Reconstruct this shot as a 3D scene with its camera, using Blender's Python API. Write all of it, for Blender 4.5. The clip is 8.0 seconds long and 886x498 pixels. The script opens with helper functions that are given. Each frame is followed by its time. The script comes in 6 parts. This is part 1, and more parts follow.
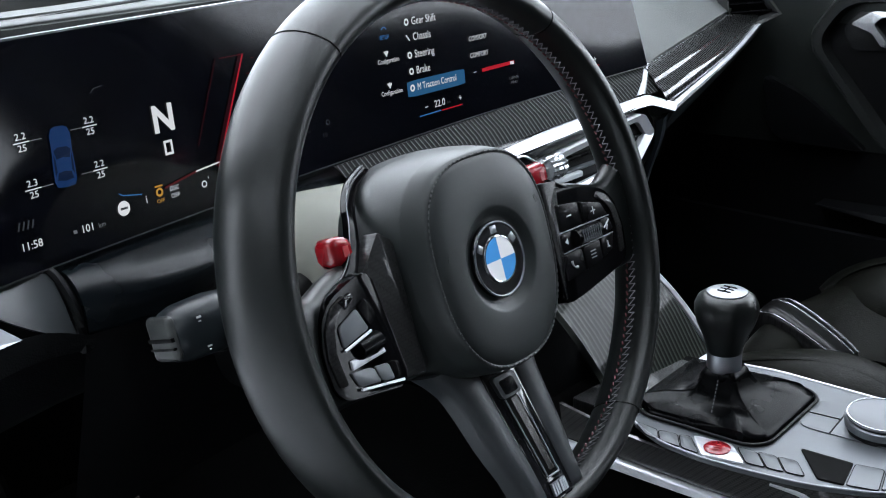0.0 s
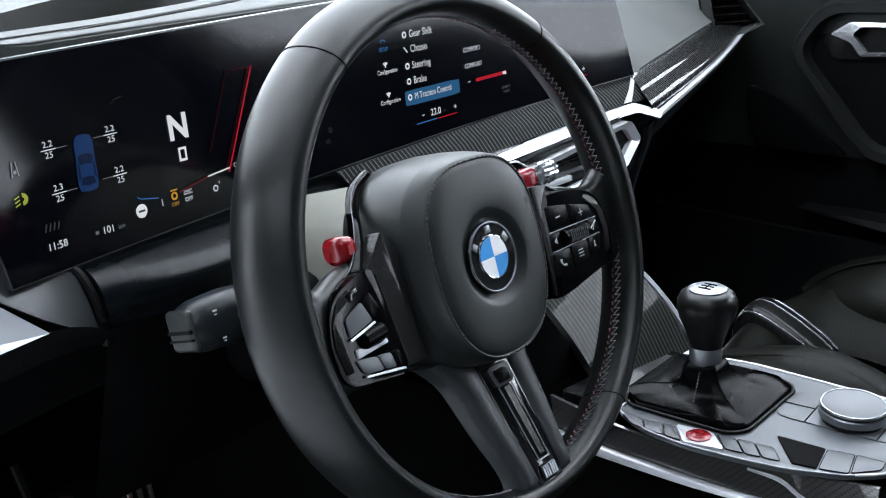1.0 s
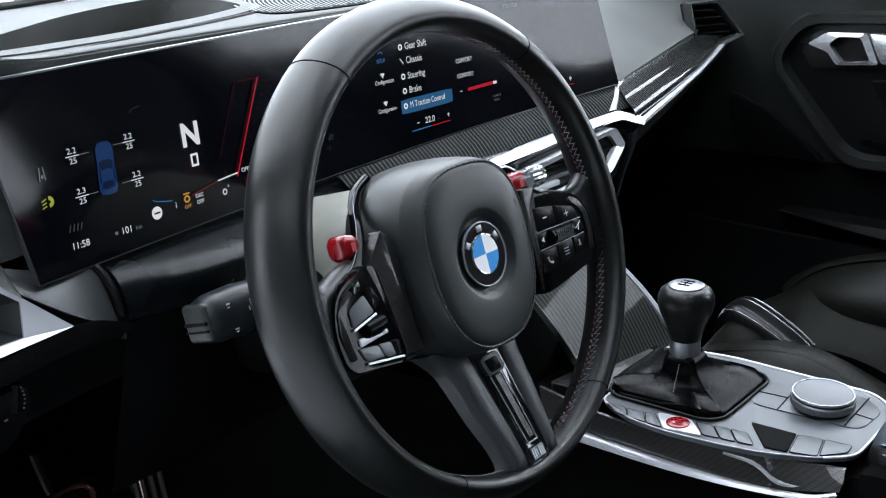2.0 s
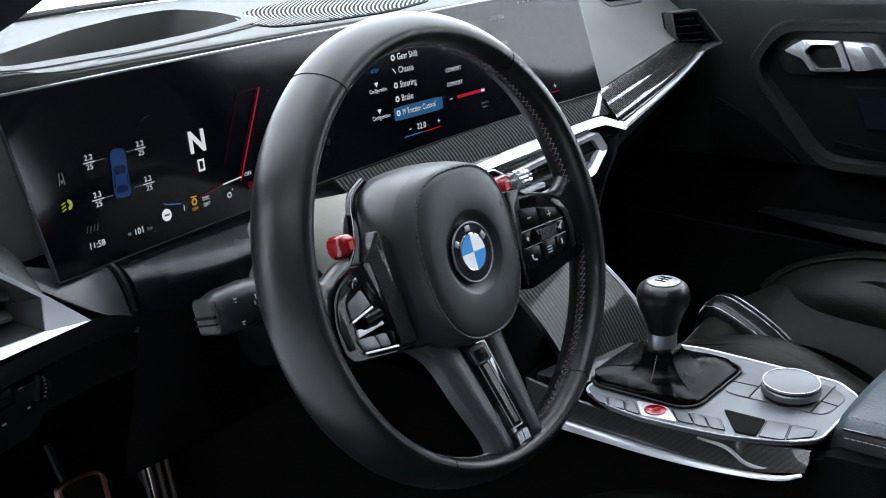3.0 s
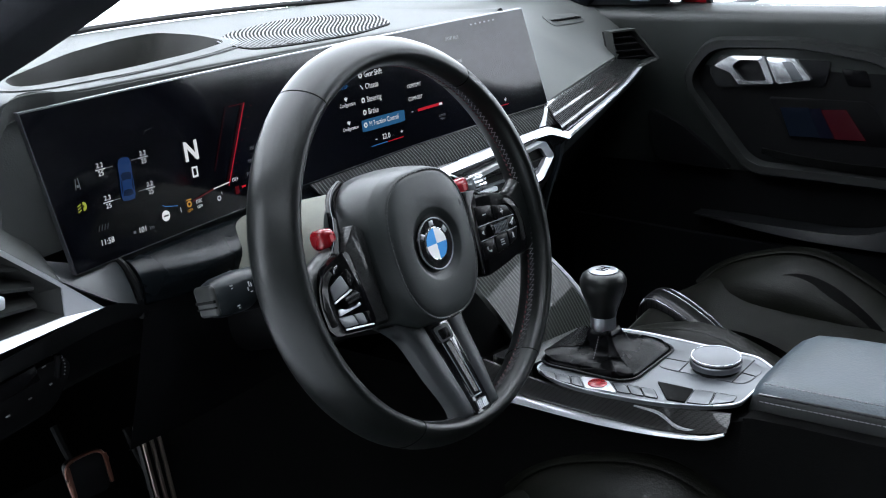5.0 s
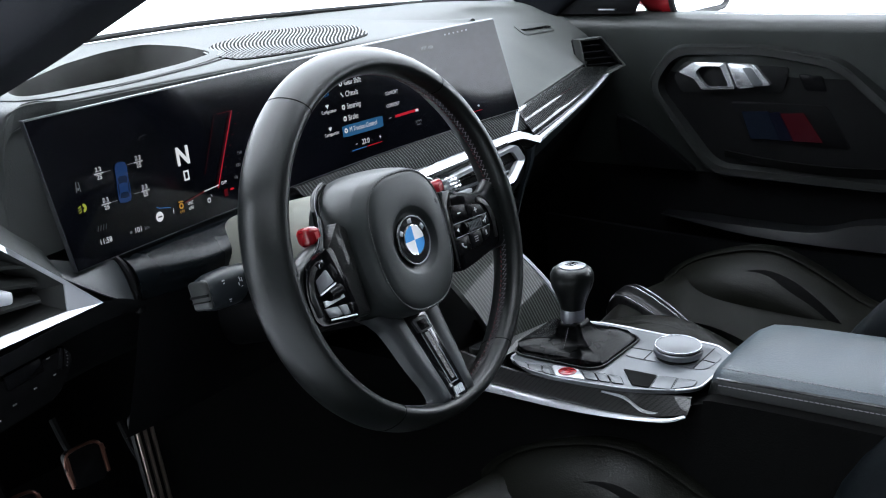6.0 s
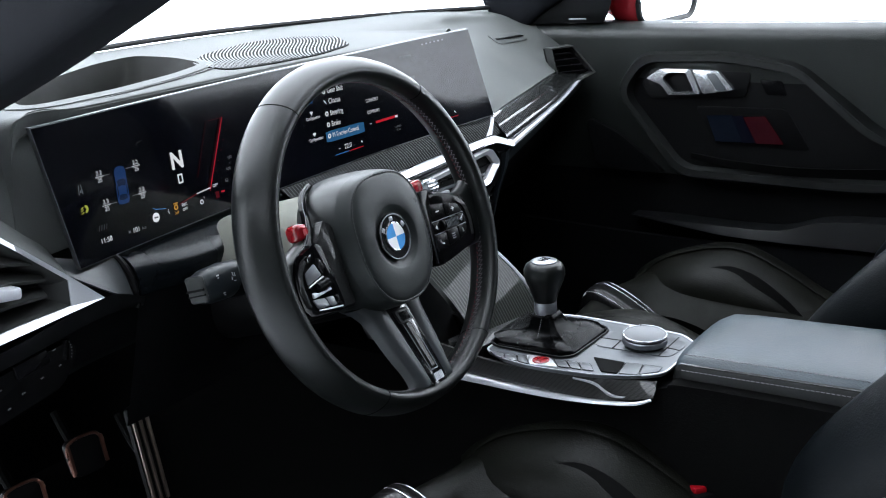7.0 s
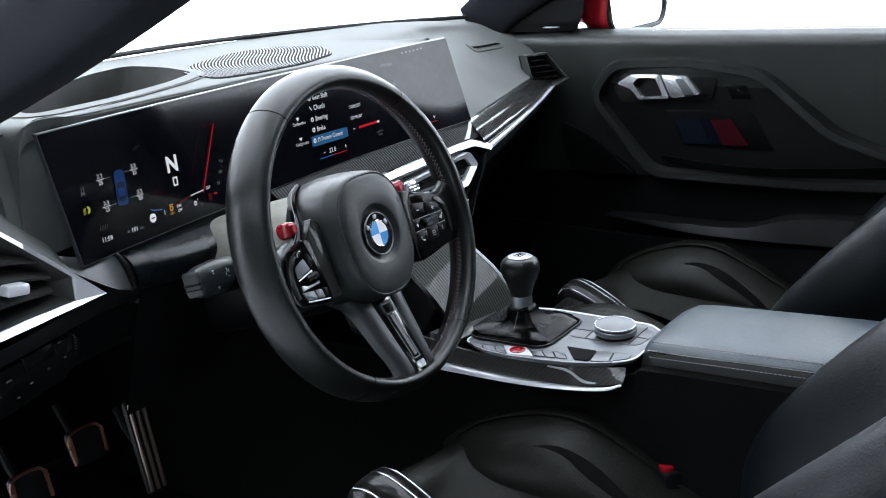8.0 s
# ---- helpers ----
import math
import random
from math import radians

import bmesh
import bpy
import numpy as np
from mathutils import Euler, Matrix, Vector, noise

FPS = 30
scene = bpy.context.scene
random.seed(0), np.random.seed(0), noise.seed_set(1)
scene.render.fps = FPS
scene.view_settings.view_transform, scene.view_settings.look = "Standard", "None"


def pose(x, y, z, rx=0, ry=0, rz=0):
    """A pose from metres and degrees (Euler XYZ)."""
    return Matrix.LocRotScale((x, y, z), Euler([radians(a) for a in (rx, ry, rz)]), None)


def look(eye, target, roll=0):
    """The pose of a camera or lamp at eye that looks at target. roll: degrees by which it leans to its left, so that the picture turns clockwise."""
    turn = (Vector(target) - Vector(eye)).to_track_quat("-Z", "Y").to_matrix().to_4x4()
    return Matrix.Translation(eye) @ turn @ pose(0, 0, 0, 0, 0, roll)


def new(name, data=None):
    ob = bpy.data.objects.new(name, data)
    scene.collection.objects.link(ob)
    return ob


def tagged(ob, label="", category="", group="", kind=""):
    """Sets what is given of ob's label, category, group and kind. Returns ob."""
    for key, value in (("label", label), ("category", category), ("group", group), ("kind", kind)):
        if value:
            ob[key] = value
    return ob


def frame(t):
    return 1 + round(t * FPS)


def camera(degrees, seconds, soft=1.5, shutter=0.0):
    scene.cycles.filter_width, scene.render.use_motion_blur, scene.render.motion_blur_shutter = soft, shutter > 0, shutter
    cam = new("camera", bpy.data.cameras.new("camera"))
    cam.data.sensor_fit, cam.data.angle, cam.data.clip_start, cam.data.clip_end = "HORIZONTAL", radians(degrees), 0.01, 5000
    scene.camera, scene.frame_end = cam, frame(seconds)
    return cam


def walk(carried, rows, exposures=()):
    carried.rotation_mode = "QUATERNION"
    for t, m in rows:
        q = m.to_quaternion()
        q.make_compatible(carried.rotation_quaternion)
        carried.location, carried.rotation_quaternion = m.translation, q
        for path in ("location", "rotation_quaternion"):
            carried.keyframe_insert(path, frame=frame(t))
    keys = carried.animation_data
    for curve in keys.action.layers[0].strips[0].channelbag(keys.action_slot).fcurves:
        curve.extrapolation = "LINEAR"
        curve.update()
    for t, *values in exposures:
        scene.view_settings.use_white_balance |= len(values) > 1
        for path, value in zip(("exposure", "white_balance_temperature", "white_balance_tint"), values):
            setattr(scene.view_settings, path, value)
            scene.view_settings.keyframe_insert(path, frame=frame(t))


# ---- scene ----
cam = camera(44.0, 8.0, soft=1.1)
PATH = [
    (0, (-0.5148, -0.4199, 0.8442), (0.1975, 0.2084, 0.5313), -2.54),
    (0.5, (-0.5355, -0.4349, 0.8483), (0.1806, 0.1913, 0.5400), -2.58),
    (1, (-0.5562, -0.4525, 0.8558), (0.1614, 0.1724, 0.5484), -2.60),
    (1.5, (-0.5800, -0.4709, 0.8613), (0.1412, 0.1518, 0.5577), -2.63),
    (3, (-0.6489, -0.5295, 0.8839), (0.0804, 0.0854, 0.5840), -2.74),
    (3.5, (-0.6753, -0.5513, 0.8891), (0.0596, 0.0585, 0.5923), -2.81),
    (4, (-0.7022, -0.5697, 0.8939), (0.0397, 0.0329, 0.5997), -2.83),
    (4.5, (-0.7325, -0.5881, 0.8997), (0.0178, 0.0050, 0.6077), -2.80),
    (6, (-0.8195, -0.6511, 0.9149), (-0.0473, -0.0824, 0.6315), -3.10),
    (6.5, (-0.8526, -0.6758, 0.9191), (-0.0740, -0.1140, 0.6394), -3.26),
    (7, (-0.8832, -0.6968, 0.9231), (-0.0982, -0.1425, 0.6464), -3.41),
    (7.5, (-0.9164, -0.7215, 0.9270), (-0.1255, -0.1740, 0.6537), -3.61),
    (8, (-0.9476, -0.7426, 0.9313), (-0.1516, -0.2013, 0.6603), -3.76),
]
walk(cam, [(t, look(eye, target, roll)) for t, eye, target, roll in PATH])

# ---- light ----
world = bpy.data.worlds.new("bright_hall")
scene.world = world
world.use_nodes = True
wn = world.node_tree.nodes
wn["Background"].inputs[0].default_value = (0.90, 0.95, 1.0, 1)
wn["Background"].inputs[1].default_value = 0.035

# ---- materials ----
def mat(name, color, rough=0.5, metal=0.0, grain=0.0, grain_scale=400.0, bump=0.0, vary=0.0, vary_scale=12.0,
        emit=None, strength=1.0, coat=0.0, spec=0.5):
    m = bpy.data.materials.new(name)
    m.use_nodes = True
    nt = m.node_tree
    b = nt.nodes["Principled BSDF"]
    b.inputs["Base Color"].default_value = (*color, 1)
    b.inputs["Roughness"].default_value = rough
    b.inputs["Metallic"].default_value = metal
    b.inputs["Coat Weight"].default_value = coat
    b.inputs["Coat Roughness"].default_value = 0.05
    b.inputs["Specular IOR Level"].default_value = spec
    if emit:
        b.inputs["Emission Color"].default_value = (*emit, 1)
        b.inputs["Emission Strength"].default_value = strength
    tc = nt.nodes.new("ShaderNodeTexCoord")
    if vary:
        n1 = nt.nodes.new("ShaderNodeTexNoise")
        n1.inputs["Scale"].default_value = vary_scale
        n1.inputs["Detail"].default_value = 4
        nt.links.new(tc.outputs["Object"], n1.inputs["Vector"])
        r1 = nt.nodes.new("ShaderNodeMapRange")
        r1.inputs["From Min"].default_value, r1.inputs["From Max"].default_value = 0.3, 0.7
        r1.inputs["To Min"].default_value, r1.inputs["To Max"].default_value = 1 - vary, 1 + vary
        nt.links.new(n1.outputs["Fac"], r1.inputs["Value"])
        mx = nt.nodes.new("ShaderNodeMix")
        mx.data_type, mx.blend_type = "RGBA", "MULTIPLY"
        mx.inputs["Factor"].default_value = 1
        mx.inputs["A"].default_value = (*color, 1)
        nt.links.new(r1.outputs["Result"], mx.inputs["B"])
        nt.links.new(mx.outputs["Result"], b.inputs["Base Color"])
        r2 = nt.nodes.new("ShaderNodeMapRange")
        r2.inputs["From Min"].default_value, r2.inputs["From Max"].default_value = 0.3, 0.7
        r2.inputs["To Min"].default_value = max(0.02, rough - 0.25 * vary)
        r2.inputs["To Max"].default_value = min(1.0, rough + 0.25 * vary)
        nt.links.new(n1.outputs["Fac"], r2.inputs["Value"])
        nt.links.new(r2.outputs["Result"], b.inputs["Roughness"])
    if bump:
        if grain:
            n2 = nt.nodes.new("ShaderNodeTexVoronoi")
            n2.inputs["Scale"].default_value = grain_scale
            src = n2.outputs["Distance"]
        else:
            n2 = nt.nodes.new("ShaderNodeTexNoise")
            n2.inputs["Scale"].default_value = grain_scale
            n2.inputs["Detail"].default_value = 3
            src = n2.outputs["Fac"]
        nt.links.new(tc.outputs["Object"], n2.inputs["Vector"])
        bp = nt.nodes.new("ShaderNodeBump")
        bp.inputs["Strength"].default_value = bump
        bp.inputs["Distance"].default_value = 0.0006
        nt.links.new(src, bp.inputs["Height"])
        nt.links.new(bp.outputs["Normal"], b.inputs["Normal"])
    return m


def weave(name, dark, light, size, axes=(0, 2), ribs=False, coat=0.8, spec=0.2, edge=0.45):
    """Lacquered carbon weave on object coordinates, threads of the given width."""
    m = bpy.data.materials.new(name)
    m.use_nodes = True
    nt = m.node_tree
    b = nt.nodes["Principled BSDF"]
    b.inputs["Roughness"].default_value = 0.4
    b.inputs["Specular IOR Level"].default_value = spec
    b.inputs["Coat Weight"].default_value = coat
    b.inputs["Coat Roughness"].default_value = 0.03
    tc = nt.nodes.new("ShaderNodeTexCoord")
    sp = nt.nodes.new("ShaderNodeSeparateXYZ")
    nt.links.new(tc.outputs["Object"], sp.inputs[0])
    def node(op, a, c=None):
        n = nt.nodes.new("ShaderNodeMath")
        n.operation = op
        for i, v in enumerate((a, c)):
            if v is None:
                continue
            if isinstance(v, (int, float)):
                n.inputs[i].default_value = v
            else:
                nt.links.new(v, n.inputs[i])
        return n.outputs[0]
    u = node("MULTIPLY", sp.outputs[axes[0]], 1 / size)
    v = node("MULTIPLY", sp.outputs[axes[1]], 1 / size)
    if ribs:
        w = node("MULTIPLY", node("PINGPONG", u, 0.5), 2.0)
    else:
        step = node("ADD", node("FLOOR", u), node("FLOOR", v))
        half = node("PINGPONG", step, 2.0)
        over = node("GREATER_THAN", half, 0.9)
        along = node("PINGPONG", node("ADD", u, node("MULTIPLY", over, 0.3)), 0.5)
        across = node("PINGPONG", v, 0.5)
        mixm = nt.nodes.new("ShaderNodeMix")
        nt.links.new(over, mixm.inputs["Factor"])
        nt.links.new(along, mixm.inputs["A"])
        nt.links.new(across, mixm.inputs["B"])
        w = node("ADD", node("MULTIPLY", mixm.outputs["Result"], 0.9), node("MULTIPLY", over, 0.45))
    cr = nt.nodes.new("ShaderNodeValToRGB")
    cr.color_ramp.elements[0].position, cr.color_ramp.elements[1].position = (edge, edge + 0.40) if ribs else (0.1, 0.9)
    cr.color_ramp.elements[0].color = (*dark, 1)
    cr.color_ramp.elements[1].color = (*light, 1)
    nt.links.new(w, cr.inputs[0])
    nt.links.new(cr.outputs[0], b.inputs["Base Color"])
    bp = nt.nodes.new("ShaderNodeBump")
    bp.inputs["Strength"].default_value = 0.5
    bp.inputs["Distance"].default_value = 0.0005
    nt.links.new(w, bp.inputs["Height"])
    nt.links.new(bp.outputs["Normal"], b.inputs["Normal"])
    return m


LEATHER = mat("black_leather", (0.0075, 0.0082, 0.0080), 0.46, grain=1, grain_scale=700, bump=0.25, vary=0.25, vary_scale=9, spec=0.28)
WHEEL_LEATHER = mat("smooth_nappa_leather", (0.0046, 0.0056, 0.0054), 0.35, grain=1, grain_scale=1100, bump=0.05, vary=0.18, vary_scale=14, spec=0.33)
# paler copy of the wheel leather, with the hub's reflected light in its colour
HUB_LIT = mat("hub_leather_lit", (0.0108, 0.0134, 0.0132), 0.43, grain=1, grain_scale=1100, bump=0.05, vary=0.14, vary_scale=14, spec=0.42)
# base grey raised to carry the windscreen sheen on a dark skin
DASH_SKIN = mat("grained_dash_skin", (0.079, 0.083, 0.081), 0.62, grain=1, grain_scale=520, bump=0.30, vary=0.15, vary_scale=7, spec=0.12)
# pale olive carries the windscreen light on the column's upper shell
SHROUD_LIT = mat("shroud_plastic_lit", (0.165, 0.166, 0.142), 0.5, bump=0.2, grain_scale=700, vary=0.12, spec=0.3)
STALK_GREY = mat("stalk_plastic", (0.009, 0.0115, 0.0135), 0.36, bump=0.15, grain_scale=700, vary=0.12, spec=0.25)
VENT_GREY = mat("vent_grey", (0.030, 0.031, 0.030), 0.38, vary=0.12, spec=0.3)
BUTTON_GREY = mat("ridged_button_grey", (0.030, 0.032, 0.031), 0.42, vary=0.12, spec=0.3)
BASIN = mat("matt_basin_plastic", (0.0045, 0.0045, 0.0036), 0.6, vary=0.2, spec=0.03)
COWL = mat("smooth_dark_cowl", (0.0022, 0.0032, 0.0042), 0.26, vary=0.12, spec=0.16)
POD_BLACK = mat("satin_gloss_black", (0.0016, 0.0016, 0.002), 0.10, vary=0.1, spec=0.10)
# seat leather again, painted paler olive where light falls on it
SEAT_LIT = mat("seat_leather_lit", (0.0034, 0.0036, 0.0025), 0.44, grain=1, grain_scale=450, bump=0.3, vary=0.25, vary_scale=8, spec=0.12)
STALK_END = mat("stalk_end_grey", (0.022, 0.025, 0.027), 0.30, vary=0.12, spec=0.4)
SMOKE = mat("smoky_brown_glass", (0.006, 0.005, 0.0038), 0.20, vary=0.1, spec=0.2)
MARK_RED = mat("pale_red_print", (0.34, 0.03, 0.03), 0.5)
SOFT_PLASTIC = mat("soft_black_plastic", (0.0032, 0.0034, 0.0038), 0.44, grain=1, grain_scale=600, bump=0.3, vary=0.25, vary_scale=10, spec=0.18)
DOOR_SKIN = mat("grained_door_skin", (0.0102, 0.0122, 0.0112), 0.5, grain=1, grain_scale=520, bump=0.35, vary=0.2, vary_scale=7, spec=0.4)
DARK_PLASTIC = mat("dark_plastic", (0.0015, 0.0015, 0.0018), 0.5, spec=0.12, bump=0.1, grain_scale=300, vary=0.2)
GREY_PLASTIC = mat("satin_grey_plastic", (0.085, 0.092, 0.10), 0.40, metal=0.3, bump=0.08, grain_scale=900, vary=0.12)
SPOKE_GREY = mat("satin_dark_metal", (0.010, 0.0125, 0.0145), 0.50, metal=0.1, vary=0.1, bump=0.05, grain_scale=900)
GLOSS_BLACK = mat("gloss_black", (0.005, 0.005, 0.006), 0.10, coat=0.25, vary=0.1)
BUTTON_BLACK = mat("button_black", (0.0028, 0.0028, 0.0032), 0.26, vary=0.1, spec=0.07)
SILVER = mat("satin_silver", (0.62, 0.63, 0.66), 0.30, metal=0.4, vary=0.06, bump=0.04, grain_scale=1200)
BRUSHED = mat("matt_silver", (0.22, 0.23, 0.245), 0.38, metal=0.9, vary=0.08, bump=0.05, grain_scale=1500)
CAP_GREY = mat("matt_cap_grey", (0.115, 0.12, 0.128), 0.45, metal=0.5, vary=0.06, bump=0.05, grain_scale=1500)
DOOR_SILVER = mat("polished_grey_silver", (0.50, 0.51, 0.53), 0.24, metal=0.75, vary=0.08)
CHROME = mat("chrome", (0.86, 0.87, 0.88), 0.07, metal=1.0, vary=0.03)
RED = mat("red_lacquer", (0.21, 0.002, 0.006), 0.26, coat=0.3, vary=0.08)
RED_THREAD = mat("red_thread", (0.060, 0.003, 0.008), 0.7, vary=0.2)
THREAD = mat("light_grey_thread", (0.115, 0.11, 0.12), 0.7, vary=0.2)
DARK_THREAD = mat("dark_grey_thread", (0.055, 0.055, 0.057), 0.7, vary=0.2)
GAITER = mat("gaiter_leather", (0.0010, 0.0011, 0.0013), 0.25, bump=0.15, grain_scale=60, vary=0.25, vary_scale=20, spec=0.055)
SEAT_LEATHER = mat("seat_leather", (0.0016, 0.0017, 0.0014), 0.48, grain=1, grain_scale=450, bump=0.3, vary=0.25, vary_scale=8, spec=0.06)
# seat leather tinted with the blue light seen on the bolsters
BOLSTER_BLUE_LIT = mat("seat_leather_blue_lit", (0.0018, 0.0026, 0.0033), 0.42, grain=1, grain_scale=450, bump=0.3, vary=0.2, vary_scale=8, spec=0.10)
ARM_TOP_LIT = mat("armrest_top_lit", (0.022, 0.033, 0.041), 0.46, grain=1, grain_scale=420, bump=0.3, vary=0.2, vary_scale=14, spec=0.35)
CARPET = mat("black_carpet", (0.0012, 0.0012, 0.0012), 0.95, spec=0.05, bump=0.6, grain_scale=500, vary=0.3)
SCREEN = mat("display_glass", (0.0016, 0.0018, 0.0032), 0.10, spec=0.23, vary=0.05)
BEZEL = mat("display_bezel", (0.075, 0.078, 0.082), 0.32, metal=0.6)
HEADLINER = mat("dark_headliner", (0.0034, 0.0040, 0.0058), 0.9, spec=0.15, bump=0.3, grain_scale=400, vary=0.15)
PAINT = mat("red_car_paint", (0.42, 0.012, 0.02), 0.18, coat=1.0)
MIRROR = mat("mirror_glass", (0.9, 0.92, 0.93), 0.01, metal=1.0)
CLEAR = mat("faceted_crystal", (0.42, 0.44, 0.46), 0.08, metal=0.7)
# brown base colour carries a warm reflection on the metal
PEDAL_WARM = mat("pedal_edge_warm_reflection", (0.16, 0.070, 0.050), 0.30, metal=0.7, vary=0.2)
PEDAL = mat("brushed_pedal", (0.20, 0.160, 0.135), 0.34, metal=0.7, vary=0.2)
PIT = mat("matt_black_tray", (0.002, 0.002, 0.002), 0.9, spec=0.1)
RIB_GREY = mat("grey_grille_plastic", (0.075, 0.08, 0.08), 0.5, vary=0.1, spec=0.2)
RUBBER = mat("black_rubber", (0.01, 0.01, 0.01), 0.7, bump=0.2, grain_scale=200)
CARBON = weave("carbon_twill", (0.002, 0.002, 0.0025), (0.036, 0.035, 0.034), 0.0017, (1, 2), coat=1.0, spec=0.2)
CARBON_RIBS = weave("carbon_ribs", (0.001, 0.001, 0.0012), (0.075, 0.078, 0.078), 0.0056, (0, 2), ribs=True, coat=0.02, spec=0.02, edge=0.66)
CARBON_GLOSS = weave("lacquered_carbon_ribs", (0.001, 0.001, 0.0012), (0.011, 0.012, 0.0115), 0.0046, (0, 2), ribs=True, coat=1.0, spec=0.10)
CARBON_STACK = weave("lacquered_wide_ribs", (0.003, 0.0034, 0.003), (0.034, 0.037, 0.033), 0.0058, (0, 2), ribs=True, coat=0.22, spec=0.04)
CARBON_X = weave("carbon_twill_wide", (0.002, 0.002, 0.0025), (0.011, 0.011, 0.011), 0.0022, (0, 1), coat=0.28, spec=0.08)
GROUND = mat("grey_hall_floor", (0.55, 0.56, 0.57), 0.5, vary=0.05, bump=0.05, grain_scale=30)


def glow(name, color, strength):
    return mat(name, (0.003, 0.003, 0.0045), 0.10, emit=color, strength=strength, spec=0.23)


G_WHITE = glow("glow_white", (0.85, 0.88, 0.92), 0.75)
G_GREY = glow("glow_grey", (0.5, 0.55, 0.6), 0.22)
G_DIM = glow("glow_dim", (0.35, 0.4, 0.45), 0.08)
G_RED = glow("glow_red", (0.75, 0.02, 0.04), 0.5)
G_DARKRED = glow("glow_dark_red", (0.5, 0.01, 0.02), 0.10)
G_DIMRED = glow("glow_dim_red", (0.5, 0.01, 0.02), 0.022)
G_BLUE = glow("glow_blue", (0.05, 0.22, 0.55), 0.7)
G_HIGHLIGHT = glow("glow_highlight", (0.04, 0.19, 0.42), 0.45)
G_NAVY = glow("glow_navy", (0.02, 0.06, 0.2), 0.14)
G_CAR = glow("glow_car", (0.03, 0.12, 0.42), 0.21)
G_AMBER = glow("glow_amber", (0.8, 0.4, 0.05), 0.5)
G_LIME = glow("glow_lime", (0.55, 0.6, 0.08), 0.5)
G_TRI_BLUE = glow("glow_tri_blue", (0.10, 0.30, 0.65), 0.007)
G_TRI_NAVY = glow("glow_tri_navy", (0.02, 0.05, 0.25), 0.010)
G_TRI_RED = glow("glow_tri_red", (0.55, 0.01, 0.03), 0.026)
E_BLUE = mat("enamel_blue", (0.05, 0.27, 0.62), 0.2, coat=0.6)
E_WHITE = mat("enamel_white", (0.78, 0.78, 0.78), 0.2, coat=0.6)
INK_DIM = mat("printed_grey", (0.10, 0.10, 0.10), 0.6)
INK = mat("printed_white", (0.42, 0.42, 0.42), 0.6)


# ---- mesh helpers ----
def part(name, bm, material, parent=None, label="", sharp=35, m=None):
    bmesh.ops.recalc_face_normals(bm, faces=bm.faces)
    me = bpy.data.meshes.new(name)
    bm.to_mesh(me)
    bm.free()
    me.materials.append(material)
    me.polygons.foreach_set("use_smooth", [True] * len(me.polygons))
    me.set_sharp_from_angle(angle=radians(sharp))
    ob = new(name, me)
    if parent:
        ob.parent = parent
    if m is not None:
        ob.matrix_basis = m
    if label:
        ob["label"] = label
    return ob


def thing(name, label, category, m=None, group="", kind=""):
    ob = new(name)
    ob.empty_display_size = 0.02
    if m is not None:
        ob.matrix_basis = m
    return tagged(ob, label, category, group, kind)


def curve(pts, n=6, closed=False):
    """Smooth points through the given ones."""
    P = [Vector(p) for p in pts]
    out, k = [], len(P)
    for i in range(k if closed else k - 1):
        a, b = P[i], P[(i + 1) % k]
        p = P[i - 1] if (i or closed) else a * 2 - b
        q = P[(i + 2) % k] if (closed or i + 2 < k) else b * 2 - a
        for j in range(n):
            s = j / n
            out.append(0.5 * (2 * a + (b - p) * s + (2 * p - 5 * a + 4 * b - q) * s * s + (3 * a - p - 3 * b + q) * s ** 3))
    if not closed:
        out.append(P[-1])
    return out


def loft(rows, around=False, caps=False, bm=None):
    bm = bm or bmesh.new()
    R = [[bm.verts.new(p) for p in row] for row in rows]
    for a, b in zip(R, R[1:]):
        n = len(a)
        for i in range(n if around else n - 1):
            j = (i + 1) % n
            bm.faces.new((a[i], a[j], b[j], b[i]))
    if caps:
        bm.faces.new(R[0][::-1])
        bm.faces.new(R[-1])
    return bm


def sheet(grid, n=4, thick=0.0, depth=None, bm=None):
    """A smooth surface through a grid of points, with thickness along the vector depth."""
    rows = [curve(r, n) for r in grid]
    cols = list(zip(*rows))
    dense = list(zip(*[curve(c, n) for c in cols])) if len(grid) > 1 else rows
    if not thick:
        return loft(dense, bm=bm)
    d = Vector(depth) * thick
    bm = bm or bmesh.new()
    A = [[bm.verts.new(p) for p in r] for r in dense]
    B = [[bm.verts.new(p + d) for p in r] for r in dense]
    nr, nc = len(A), len(A[0])
    for i in range(nr - 1):
        for j in range(nc - 1):
            bm.faces.new((A[i][j], A[i][j + 1], A[i + 1][j + 1], A[i + 1][j]))
            bm.faces.new((B[i][j], B[i + 1][j], B[i + 1][j + 1], B[i][j + 1]))
    edge = [(0, j) for j in range(nc)] + [(i, nc - 1) for i in range(1, nr)] + [(nr - 1, j) for j in range(nc - 2, -1, -1)] + [(i, 0) for i in range(nr - 2, 0, -1)]
    for (a, b), (c, e) in zip(edge, edge[1:] + edge[:1]):
        bm.faces.new((A[a][b], B[a][b], B[c][e], A[c][e]))
    return bm


